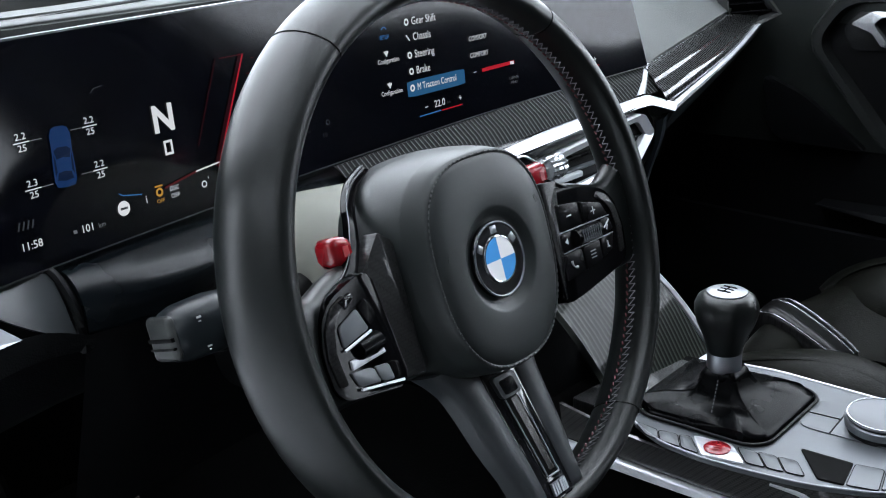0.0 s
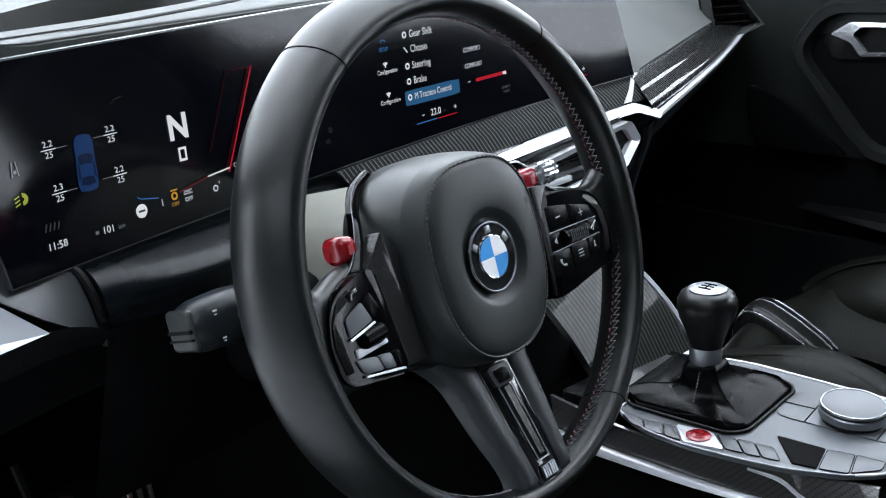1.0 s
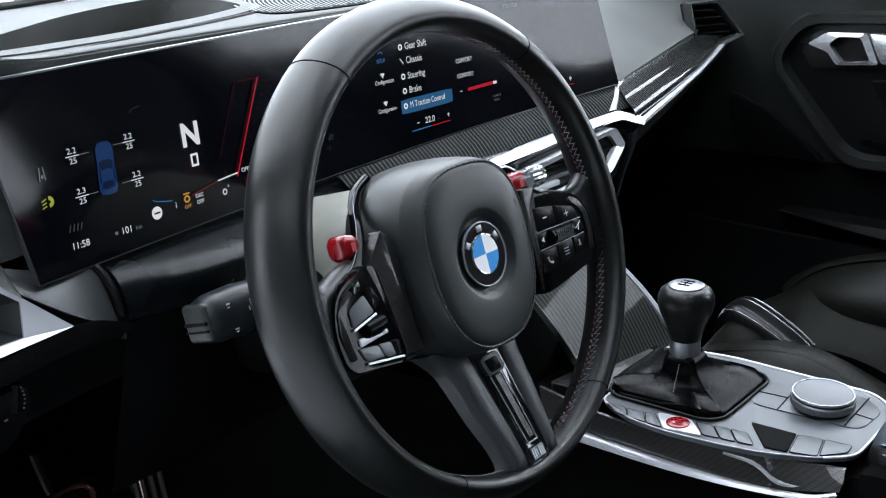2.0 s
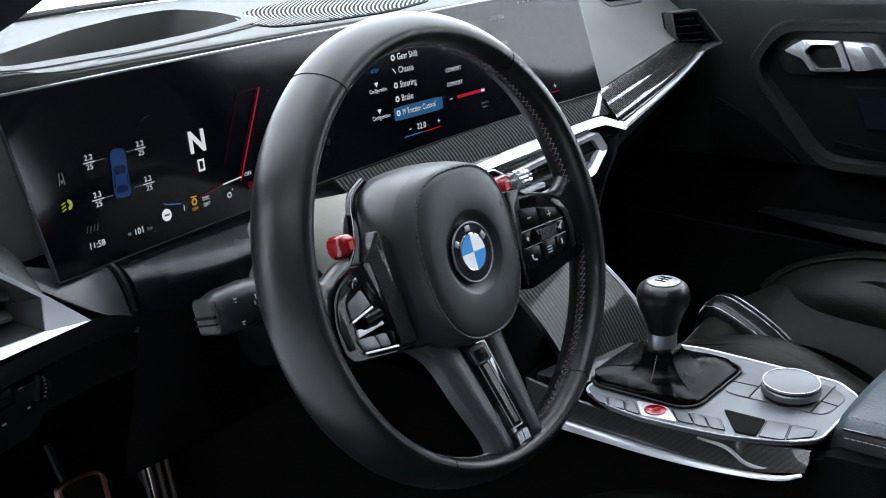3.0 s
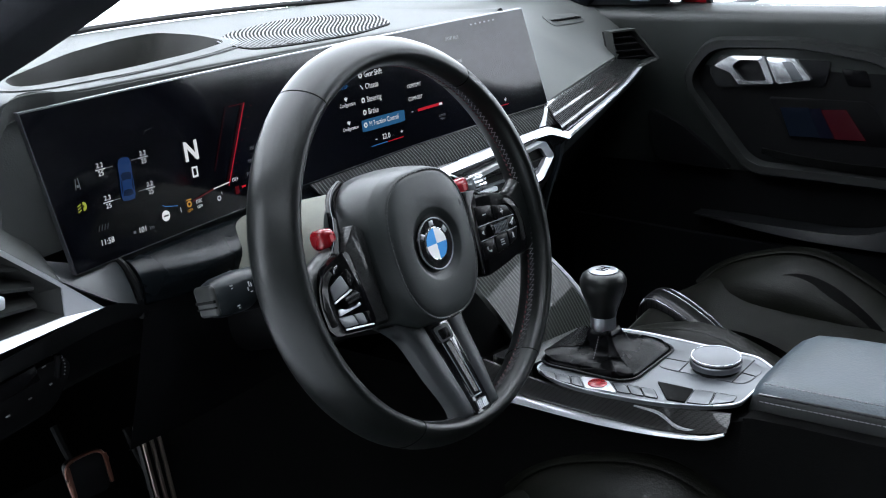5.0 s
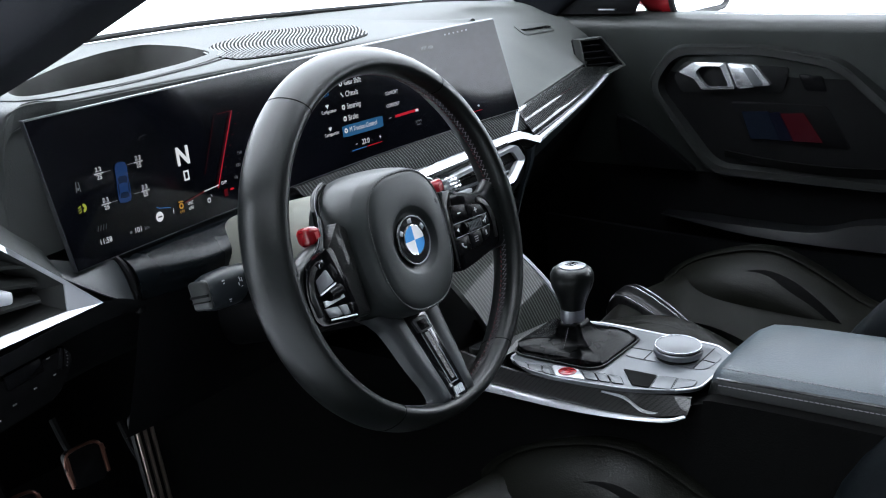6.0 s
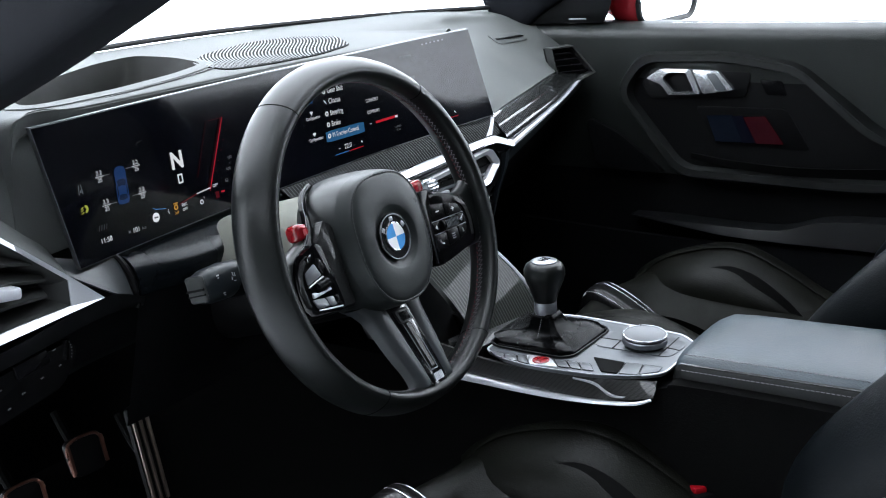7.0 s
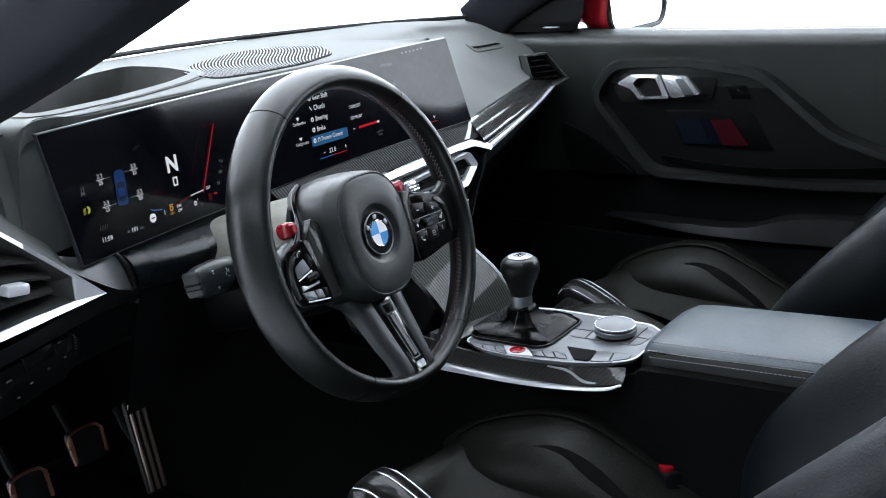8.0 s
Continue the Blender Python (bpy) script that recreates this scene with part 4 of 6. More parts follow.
for x, z, w in ((-0.272, 0.548, 0.006), (-0.268, 0.530, 0.004), (-0.289, 0.524, 0.005), (-0.311, 0.516, 0.006), (-0.335, 0.527, 0.009), (-0.328, 0.506, 0.005), (-0.352, 0.512, 0.005)):
    part("printed_mark", box(-w / 3, w / 3, -0.0005, 0.0005, -0.0006, 0.0006, 0), INK_DIM, switches, m=pose(x, 0.2140 - 0.06 * (x + 0.27), z, 0, -9, 0))
for k in range(6):
    part("printed_mark", box(-0.0005, 0.0005, -0.0005, 0.0005, -0.0005, 0.0005, 0), INK_DIM, switches, m=pose(-0.2535 + 0.0018 * math.sin(k * 0.6), 0.2140, 0.534 + 0.0032 * k))
part("dimmer_wheel", tube([(-0.2585, 0.219, 0.532), (-0.2545, 0.219, 0.552)], 0.004, 10), BUTTON_BLACK, switches)

# passenger's side vent
right = thing("passenger_air_vent", "black slatted passenger air vent with slim grey rim", "air vent")
PO = [(0.926, 0.308, 0.705), (0.958, 0.278, 0.708), (0.985, 0.246, 0.655), (0.952, 0.266, 0.642), (0.934, 0.298, 0.640)]
PI = [(0.929, 0.307, 0.7025), (0.957, 0.279, 0.7045), (0.981, 0.250, 0.6565), (0.953, 0.269, 0.6465), (0.937, 0.298, 0.6435)]
framed(PO, PI, (0.01, 0.02, 0), VENT_GREY, "rim", right, "slim satin grey rim")
part("recess", slab([(x + 0.008, y + 0.016, z) for x, y, z in PI], (0.006, 0.012, 0)), DARK_PLASTIC, right)
for k in range(4):
    z = 0.664 + 0.0115 * k
    part("slat", tube([(0.940, 0.309, z - 0.006), (0.984 - 0.008 * k, 0.262 + 0.008 * k, z - 0.005)], 0.0022, 6), BUTTON_BLACK, right)

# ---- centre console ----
# shrunk 2% towards a mid-path camera eye, to fit the camera's view
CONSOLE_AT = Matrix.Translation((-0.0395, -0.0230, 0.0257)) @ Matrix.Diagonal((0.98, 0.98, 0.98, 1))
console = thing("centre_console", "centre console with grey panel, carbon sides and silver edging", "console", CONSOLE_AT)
CT = 0.395
top = corners([(0.252, 0.040, CT), (0.405, 0.036, CT), (0.414, -0.02, CT), (0.408, -0.165, CT), (0.382, -0.196, CT), (0.278, -0.196, CT), (0.256, -0.170, CT), (0.238, -0.125, CT), (0.2315, -0.085, CT), (0.2275, -0.041, CT), (0.2320, 0.0, CT)], 0.012)
part("top_panel", slab(top, (0, 0, -0.004), 0.0012), GREY_PLASTIC, console, "satin grey top panel")
rim_top = [Vector(p) + Vector((0, 0, 0.0003)) for p in top]
first = next(i for i, p in enumerate(rim_top) if p.x < 0.262 and p.y < -0.1)
part("edge_trim", tube(rim_top[:first + 1], 0.0013, 8), SILVER, console, "silver edging")
# same edging in a darker metal, for the half that catches less light
part("edge_trim", tube(rim_top[first:] + rim_top[:1], 0.0010, 8), BRUSHED, console, "silver edging beside the keys, painted duller as less lit")
strip("carbon_side", [(0.240, 0.105, 0.396), (0.2320, 0.030, 0.3905), (0.2290, -0.041, 0.3905), (0.2360, -0.104, 0.3900), (0.251, -0.160, 0.3900), (0.259, -0.194, 0.3905)], [(0.242, 0.105, 0.364), (0.2380, 0.040, 0.3635), (0.2365, -0.041, 0.3622), (0.2372, -0.105, 0.3627), (0.2400, -0.150, 0.3660), (0.2478, -0.194, 0.3742)], CARBON, console, "carbon side panel", depth=(1, 0, 0))
strip("silver_rail", [(0.2375, 0.110, 0.3630), (0.2362, 0.040, 0.3625), (0.2350, -0.041, 0.3612), (0.2355, -0.110, 0.3620), (0.2385, -0.168, 0.3668), (0.2450, -0.192, 0.3735)], [(0.2305, 0.116, 0.3552), (0.2297, 0.045, 0.3554), (0.2293, -0.041, 0.3556), (0.2310, -0.110, 0.3587), (0.2372, -0.170, 0.3640), (0.2445, -0.193, 0.3712)], SILVER, console, "silver lower rail", depth=(1, 0, 0))
# silver strip drawn for a reflection where the carbon side twists
strip("side_glint", [(0.2325, -0.096, 0.3880), (0.2360, -0.122, 0.3850), (0.2372, -0.144, 0.3730), (0.2460, -0.166, 0.3715)], [(0.2328, -0.096, 0.3868), (0.2362, -0.123, 0.3825), (0.2374, -0.145, 0.3705), (0.2462, -0.167, 0.3702)], SILVER, console, "bright curved line painted for a reflection on the carbon", depth=(1, 0, 0))
part("front_panel", slab(corners([(0.252, 0.100, 0.3980), (0.405, 0.100, 0.3860), (0.405, 0.042, 0.3860), (0.252, 0.044, 0.3980)], 0.004), (0, 0, -0.02), 0.001), CARBON_X, console, "carbon panel in front of the lever")
part("tunnel", sheet([[(0.246, 0.92, 0.360), (0.246, 0.20, 0.360), (0.246, -0.02, 0.352), (0.266, -0.19, 0.378), (0.262, -0.26, 0.392), (0.262, -0.75, 0.392)],
                      [(0.225, 0.92, 0.25), (0.225, 0.20, 0.25), (0.225, -0.02, 0.24), (0.235, -0.19, 0.25), (0.235, -0.26, 0.25), (0.235, -0.75, 0.25)],
                      [(0.205, 0.92, 0.05), (0.205, 0.20, 0.05), (0.205, -0.02, 0.05), (0.21, -0.19, 0.05), (0.21, -0.26, 0.05), (0.21, -0.75, 0.05)]], 4, 0.14, (1, 0, 0)), CARPET, console, "dark side wall", 50)
part("tunnel", sheet([[(0.415, 0.92, 0.386), (0.415, 0.20, 0.386), (0.417, -0.02, 0.386), (0.416, -0.19, 0.386), (0.42, -0.26, 0.388), (0.42, -0.75, 0.385)],
                      [(0.45, 0.92, 0.05), (0.45, 0.20, 0.05), (0.45, -0.02, 0.05), (0.45, -0.19, 0.05), (0.45, -0.26, 0.05), (0.45, -0.75, 0.05)]], 4, 0.05, (-1, 0, 0)), CARPET, console, "dark side wall", 50)
# key rows on the panel
KZ = CT + 0.0011


def key(pts, material, label="", name="key"):
    part("key_gap", tube(corners([(x, y, KZ - 0.0004) for x, y in pts], 0.003, 3), 0.0005, 5, True), PIT, console)
    return part(name, slab(corners([(x, y, KZ) for x, y in pts], 0.003, 3), (0, 0, -0.002), 0.0006), material, console, label)


KEY = mat("key_grey", (0.080, 0.086, 0.093), 0.42, metal=0.3, vary=0.08)
for q in ([(0.2500, 0.034), (0.2475, 0.011), (0.2335, 0.001), (0.2345, 0.014)], [(0.2475, 0.0095), (0.2500, -0.007), (0.2325, -0.019), (0.2332, -0.0005)], [(0.2502, -0.0085), (0.2530, -0.0175), (0.2318, -0.036), (0.2323, -0.0205)]):
    key(q, KEY)
part("start_plate", slab(corners([(0.2555, -0.019, KZ + 0.0006), (0.2600, -0.051, KZ + 0.0006), (0.2370, -0.073, KZ + 0.0006), (0.2300, -0.039, KZ + 0.0006)], 0.003), (0, 0, -0.003), 0.0006), SILVER, console, "silver plate round the start button")
part("start_button", lathe([(0.0, 0.0), (0.0108, 0.0), (0.0108, 0.0014), (0.0100, 0.0020), (0.0, 0.0016)], 32), RED, console, "red engine start button", 40, pose(0.2462, -0.0450, KZ, 0, 0, 0))
for k in range(3):
    part("button_mark", box(-0.0035 + 0.0008 * k, 0.0035 - 0.0008 * k, -0.0005, 0.0005, 0, 0.0003, 0), MARK_RED, console, m=pose(0.2462 - 0.004 + 0.004 * k, -0.0450, KZ + 0.0019, 0, 0, -65))
for q in ([(0.2595, -0.056), (0.2610, -0.0715), (0.2420, -0.088), (0.2400, -0.073)], [(0.2612, -0.073), (0.2632, -0.087), (0.2442, -0.1025), (0.2422, -0.0895)], [(0.2634, -0.0885), (0.2650, -0.104), (0.2470, -0.118), (0.2445, -0.104)]):
    key(q, KEY)
# flat black plate stands in for the tray's shaded hollow, two keys behind it
part("tray", slab(corners([(0.286, -0.098, KZ + 0.0004), (0.287, -0.140, KZ + 0.0004), (0.252, -0.146, KZ + 0.0004), (0.249, -0.127, KZ + 0.0004)], 0.002), (0, 0, -0.004)), PIT, console, "flat black plate painted as the tray's shaded hollow")
key([(0.287, -0.1415), (0.2915, -0.1625), (0.2590, -0.1695), (0.2530, -0.1475)], KEY)
key([(0.2917, -0.1640), (0.2935, -0.1870), (0.2790, -0.1880), (0.2610, -0.1710)], KEY)
part("controller_plate", slab(corners([(0.323, -0.078, KZ), (0.378, -0.070, KZ), (0.396, -0.160, KZ), (0.376, -0.186, KZ), (0.326, -0.182, KZ)], 0.014, 5), (0, 0, -0.003), 0.0008), KEY, console, "shortcut key plate round the controller")
for (xa, ya), (xb, yb) in (((0.324, -0.106), (0.384, -0.102)), ((0.326, -0.168), (0.394, -0.166)), ((0.350, -0.075), (0.352, -0.104)), ((0.354, -0.168), (0.352, -0.184))):
    part("key_gap", tube([(xa, ya, KZ + 0.0002), (xb, yb, KZ + 0.0002)], 0.0007, 5), DARK_PLASTIC, console)

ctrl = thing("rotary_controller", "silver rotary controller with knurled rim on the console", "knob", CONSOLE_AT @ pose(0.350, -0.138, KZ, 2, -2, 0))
part("base", lathe([(0, 0), (0.026, 0), (0.026, 0.004), (0.022, 0.006), (0, 0.006)], 40), GLOSS_BLACK, ctrl)
bm = bmesh.new()
rows = []
for h, r in ((0.0045, 0.026), (0.0055, 0.0285), (0.0115, 0.0288), (0.0125, 0.028)):
    rows.append([Vector((r * (1 + 0.010 * (i % 2)) * math.cos(2 * math.pi * i / 120), r * (1 + 0.010 * (i % 2)) * math.sin(2 * math.pi * i / 120), h)) for i in range(120)])
part("knurled_rim", loft(rows, around=True, caps=True, bm=bm), BRUSHED, ctrl, "knurled metal rim", 20)
part("cap", lathe([(0, 0.0136), (0.0276, 0.0136), (0.0281, 0.0152), (0.0270, 0.0162), (0.0255, 0.0156), (0.0, 0.0154)], 48), CAP_GREY, ctrl, "matt silver cap", 30)

part("cap_gap", lathe([(0, 0.0120), (0.0270, 0.0120), (0.0270, 0.0140), (0, 0.0140)], 40), PIT, ctrl)
part("cap_ring", tube([(0.0272 * math.cos(radians(6 * i)), 0.0272 * math.sin(radians(6 * i)), 0.0162) for i in range(60)], 0.0007, 8, True), DOOR_SILVER, ctrl, "bright ring round the cap")

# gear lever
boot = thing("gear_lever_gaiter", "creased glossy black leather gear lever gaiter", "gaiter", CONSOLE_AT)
rows = []
LX, LY = 0.320, -0.012
for k, (s, h) in enumerate(((1.0, 0.0), (0.99, 0.004), (0.95, 0.008), (0.80, 0.0115), (0.60, 0.0135), (0.45, 0.0165), (0.38, 0.023), (0.345, 0.031), (0.28, 0.037))):
    row = []
    base = rounded(0.122, 0.118, 0.022, 7)
    for i, (x, y) in enumerate(base):
        a = math.atan2(y, x)
        r = math.hypot(x, y)
        rr = r * s if k < 3 else 0.058 * s * (1 + (r / 0.058 - 1) * max(0, s - 0.25))
        fold = 1 + 0.055 * math.sin(5 * a + 1.3 * k) * (0 if k in (0, 1, 8) else 1)
        cx, cy = 0.327 + (LX - 0.327) * (1 - s), -0.014 + (LY + 0.014) * (1 - s)
        row.append(Vector((cx + rr * math.cos(a) * fold, cy + rr * math.sin(a) * fold, CT + 0.001 + h + (0.0028 * math.sin(5 * a + 0.9 * k + 1) if 2 <= k <= 6 else 0))))
    rows.append(row)
bm = loft([curve(r, 2, True) for r in rows], around=True, caps=True)
skin = part("leather", bm, GAITER, boot, "", 80)
part("frame", tube([(0.327 + x, -0.014 + y, CT + 0.002) for x, y in rounded(0.126, 0.122, 0.022, 7)], 0.0016, 8, True), SOFT_PLASTIC, boot, "black gaiter frame")
bm = bmesh.new()
for k in range(9):
    t = k / 9
    tube([(0.268 + 0.034 * t, -0.028 + 0.012 * t, CT + 0.020 + 0.014 * t), (0.268 + 0.034 * (t + 0.06), -0.028 + 0.012 * (t + 0.06), CT + 0.020 + 0.014 * (t + 0.06))], 0.0006, 5, bm=bm)
part("stitching", bm, DARK_THREAD, skin)["kind"] = "stuff"

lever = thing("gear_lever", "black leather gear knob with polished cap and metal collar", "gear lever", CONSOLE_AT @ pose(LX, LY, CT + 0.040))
part("shaft", lathe([(0, -0.02), (0.0125, -0.02), (0.0125, 0.004), (0.0, 0.004)], 24), GLOSS_BLACK, lever)
part("collar", lathe([(0, -0.004), (0.0142, -0.004), (0.0148, -0.002), (0.0148, 0.011), (0.0142, 0.0135), (0.0, 0.0135)], 36), BRUSHED, lever, "satin metal collar")
part("knob", lathe([(0, 0.011), (0.0135, 0.011), (0.0150, 0.013), (0.0165, 0.020), (0.0200, 0.030), (0.0245, 0.040), (0.0270, 0.049), (0.0268, 0.056), (0.0240, 0.0622), (0.0195, 0.0655), (0.0165, 0.0662), (0, 0.0662)], 44), WHEEL_LEATHER, lever, "", 60)
part("knob_seam", tube([(0.0, -0.0235, 0.0628), (0.0, -0.0267, 0.056), (0.0, -0.0270, 0.049), (0.0, -0.0246, 0.040), (0.0, -0.0201, 0.030), (0.0, -0.0166, 0.020)], 0.0005, 5), DARK_THREAD, lever)
part("cap", lathe([(0, 0.064), (0.0172, 0.064), (0.0170, 0.0672), (0.0150, 0.0682), (0, 0.0690)], 36), BRUSHED, lever, "polished shift pattern cap", 30)
for x in (-0.006, 0.0, 0.006):
    part("shift_mark", box(x - 0.0007, x + 0.0007, -0.006, 0.006, 0.0686, 0.0693, 0), GLOSS_BLACK, lever)
part("shift_mark", box(-0.0065, 0.0065, -0.0007, 0.0007, 0.0687, 0.0693, 0), GLOSS_BLACK, lever)

# armrest
arm = thing("armrest", "leather armrest with stitched seams, its top painted blue-grey as lit", "armrest")
AX0, AX1, AY0, AY1 = 0.236, 0.424, -0.215, -0.78
prof = [(0.0, -0.050), (0.0, -0.032), (0.001, -0.014), (0.004, -0.008), (0.016, 0.0), (0.05, 0.004), (0.094, 0.005), (0.138, 0.004), (0.172, 0.0), (0.184, -0.010), (0.188, -0.030), (0.188, -0.050)]
rows = []
for y, dz, sx, q in ((AY0, -0.026, 0.72, 0.40), (AY0 - 0.002, -0.017, 0.84, 0.72), (AY0 - 0.008, -0.008, 0.92, 0.90), (AY0 - 0.022, -0.002, 0.97, 1.0), (AY0 - 0.05, 0.0, 1.0, 1.0), (-0.45, 0.006, 1.0, 1.0), (AY1, 0.008, 1.0, 1.0)):
    c = 0.094
    rows.append([Vector((AX0 + c + (x - c) * sx, y, 0.436 + dz + (z + 0.05) * q - 0.05 + (0 if q == 1 else 0.004))) for x, z in prof])
fine = [curve(r, 3) for r in rows]
# one leather in two tones: blue overhead light painted on top, shade on the sides
pad = part("cushion", loft([r[9:-9] for r in fine]), ARM_TOP_LIT, arm, "", 70)
part("side_panel", loft([r[:10] for r in fine]), LEATHER, arm, "leather side, painted dark as in shade", 70)
part("side_panel", loft([r[-10:] for r in fine]), LEATHER, arm, "leather side, painted dark as in shade", 70)
part("underside", box(AX0 + 0.004, AX1 - 0.004, AY1, AY0 - 0.006, 0.372, 0.389, 0.003), SOFT_PLASTIC, arm)
bm, bm2 = bmesh.new(), bmesh.new()
y = AY0 - 0.020
while y > -0.62:
    z = 0.436 + 0.006 * min(1, (AY0 - y) / 0.25)
    tube([(AX0 + 0.0100, y, z - 0.0006), (AX0 + 0.0100, y - 0.0034, z - 0.0006)], 0.0007, 4, bm=bm)
    tube([(AX0 - 0.0006, y, z - 0.0165), (AX0 - 0.0006, y - 0.0038, z - 0.0165)], 0.0006, 4, bm=bm2)
    y -= 0.0055
part("stitching", bm, THREAD, pad, "light stitching along the seam")["kind"] = "stuff"
part("stitching", bm2, THREAD, pad, "light stitching along the seam")["kind"] = "stuff"
part("seam", tube([(AX0 + 0.002, AY0 - 0.018, 0.4265), (AX0 + 0.0015, -0.45, 0.4325), (AX0 + 0.0015, -0.75, 0.4345)], 0.0012, 6), GLOSS_BLACK, arm)


# ---- steering wheel ----
wx, wu = Vector((1, 0, 0)), Vector((0, 0.2745, 0.9616))
wn3 = wx.cross(wu)
WM = Matrix((wx, wu, wn3)).transposed().to_4x4()
# pushed out and enlarged 2.5% from the same eye point, for the camera's view
WM = Matrix.Translation((0.0179, 0.0178, 0.6132)) @ WM @ Matrix.Diagonal((1.025, 1.025, 1.025, 1))
RR = 0.1784
wheel = thing("steering_wheel", "black leather sports steering wheel with carbon spokes", "steering wheel", WM)


def rim_point(a, p, q=0.0, grow=0.0):
    """A point on the rim: a is the angle from the top, p the angle round the section, a leaning oval that is thinner at the foot."""
    low = max(0.0, -math.cos(a))
    w = 0.0150 - 0.0032 * low + grow
    r = RR + w * math.cos(p)
    return Vector((r * math.sin(a), r * math.cos(a), -(0.0092 + grow * 0.6) * math.cos(p) + (0.0205 + grow) * math.sin(p) + q))


N1, N2 = 144, 20
rows = []
for i in range(N1):
    a = 2 * math.pi * i / N1
    rows.append([rim_point(a, 2 * math.pi * j / N2, 0) for j in range(N2)])
rows.append(rows[0])
bm = loft(rows, around=True)
bmesh.ops.remove_doubles(bm, verts=bm.verts, dist=1e-6)
part("rim", bm, WHEEL_LEATHER, wheel, "smooth black leather rim", 80)
for deg in (-34, 38, 146, -150):
    a = radians(deg)
    part("rim_seam", tube([rim_point(a, 2 * math.pi * j / 30, 0, 0.0) for j in range(30)], 0.0005, 5, True), PIT, wheel)
bm, bm3 = bmesh.new(), bmesh.new()
K = 190
for i in range(K):
    a0, a1 = 2 * math.pi * i / K, 2 * math.pi * (i + 1) / K
    am = (a0 + a1) / 2
    pin = radians(192)
    A, B = rim_point(a0, pin - 0.13, 0, 0.0006), rim_point(a1, pin + 0.13, 0, 0.0006)
    tube([A, B], 0.0004, 4, bm=bm)
    tube([B, rim_point(a1, pin - 0.13, 0, 0.0006)], 0.0004, 4, bm=bm)
    tube([rim_point(a0, pin + 0.26, 0, 0.0004), rim_point(am, pin + 0.20, 0, 0.0004)], 0.0008, 4, bm=bm3)
part("stitching", bm, THREAD, wheel, "light zigzag stitching")["kind"] = "stuff"
part("red_stitching", bm3, RED_THREAD, wheel, "red stitching")["kind"] = "stuff"


def pod_outline(s, ax=1.0, ay=1.0, dy=0.0):
    """Rounded shield round the origin, wider above."""
    pts = []
    for i in range(64):
        t = 2 * math.pi * i / 64
        c, q = math.cos(t), math.sin(t)
        e = 2.7
        x = math.copysign(abs(c) ** (2 / e), c)
        y = math.copysign(abs(q) ** (2 / e), q)
        w = 1 + 0.05 * y - 0.10 * max(0, -y) ** 2
        pts.append((x * ax * w * s, y * ay * s + dy))
    return pts


# airbag cover: a flat shield-shaped face with a stitched crease, its side flaring back to the housing
def hub_ring(k, grow=1.0):
    """Outline between the face (k = 0) and the wider rear edge (k = 1)."""
    return pod_outline(grow, 0.0585 + 0.0175 * k, 0.0700 + 0.0065 * k, -0.005 + 0.001 * k)


rows = []
for k, grow, z in ((1.0, 0.90, -0.052), (1.0, 1.0, -0.046), (0.92, 1.0, -0.030), (0.70, 1.0, -0.013), (0.42, 1.0, 0.0)):
    rows.append([Vector((x, y, z)) for x, y in hub_ring(k, grow)])
part("airbag_housing", loft(rows, around=True, caps=True), HUB_LIT, wheel, "leather airbag housing", 60)
rows = []
for k, grow, z in ((0.42, 1.003, -0.0005), (0.20, 1.0, 0.0080), (0.06, 1.0, 0.0128), (0.0, 0.990, 0.0148), (0.0, 0.972, 0.0152), (0.0, 0.960, 0.0146), (0.0, 0.948, 0.0152), (0.0, 0.91, 0.0164), (0.0, 0.80, 0.0176), (0.0, 0.68, 0.0181)):
    rows.append([Vector((x, y, z)) for x, y in hub_ring(k, grow)])
for r, z in ((0.0350, 0.0182), (0.0328, 0.0176), (0.0292, 0.0146), (0.0262, 0.0132)):
    rows.append([Vector((r * math.cos(2 * math.pi * i / 64), -0.005 + r * math.sin(2 * math.pi * i / 64), z)) for i in range(64)])
cover = part("airbag_cover", loft(rows, around=True, caps=True), HUB_LIT, wheel, "smooth stitched airbag cover", 70)
bm = bmesh.new()
o = curve([(x, y, 0.0) for x, y in hub_ring(0.0, 0.976)], 3, True)
for i in range(0, len(o), 2):
    a, b = o[i], o[(i + 1) % len(o)]
    tube([a + Vector((0, 0, 0.0152)), b + Vector((0, 0, 0.0152))], 0.0007, 4, bm=bm)
part("cover_stitching", bm, DARK_THREAD, cover)["kind"] = "stuff"
for x, y, t in ((0.043, 0.022, 20), (-0.042, 0.006, -20), (0.010, -0.055, 0)):
    bm = bmesh.new()
    for k in (-1, 0, 1):
        slab([(k * 0.0045 - 0.0014, -0.0026, 0), (k * 0.0045 + 0.0014, -0.0026, 0), (k * 0.0045 + 0.0014, 0.0026, 0), (k * 0.0045 - 0.0014, 0.0026, 0)], (0, 0, 0.0004), bm=bm)
    part("embossed_mark", bm, HUB_LIT, cover, m=Matrix.Translation((x, y, 0.0172 if t else 0.0160)) @ pose(0, 0, 0, 0, 0, t))

# round badge, drawn as plain shapes
badge = part("badge", lathe([(0, 0.009), (0.0298, 0.009), (0.0302, 0.0145), (0.0290, 0.0160), (0.0282, 0.0150), (0, 0.0150)], 48), GLOSS_BLACK, wheel, "round black badge", 30, Matrix.Translation((-0.001, -0.005, 0.0015)) @ Matrix.Diagonal((0.82, 0.82, 1, 1)))
part("ring", tube([(0.0290 * math.cos(radians(6 * i)), 0.0290 * math.sin(radians(6 * i)), 0.0152) for i in range(60)], 0.0008, 8, True), BRUSHED, badge, "chrome ring")
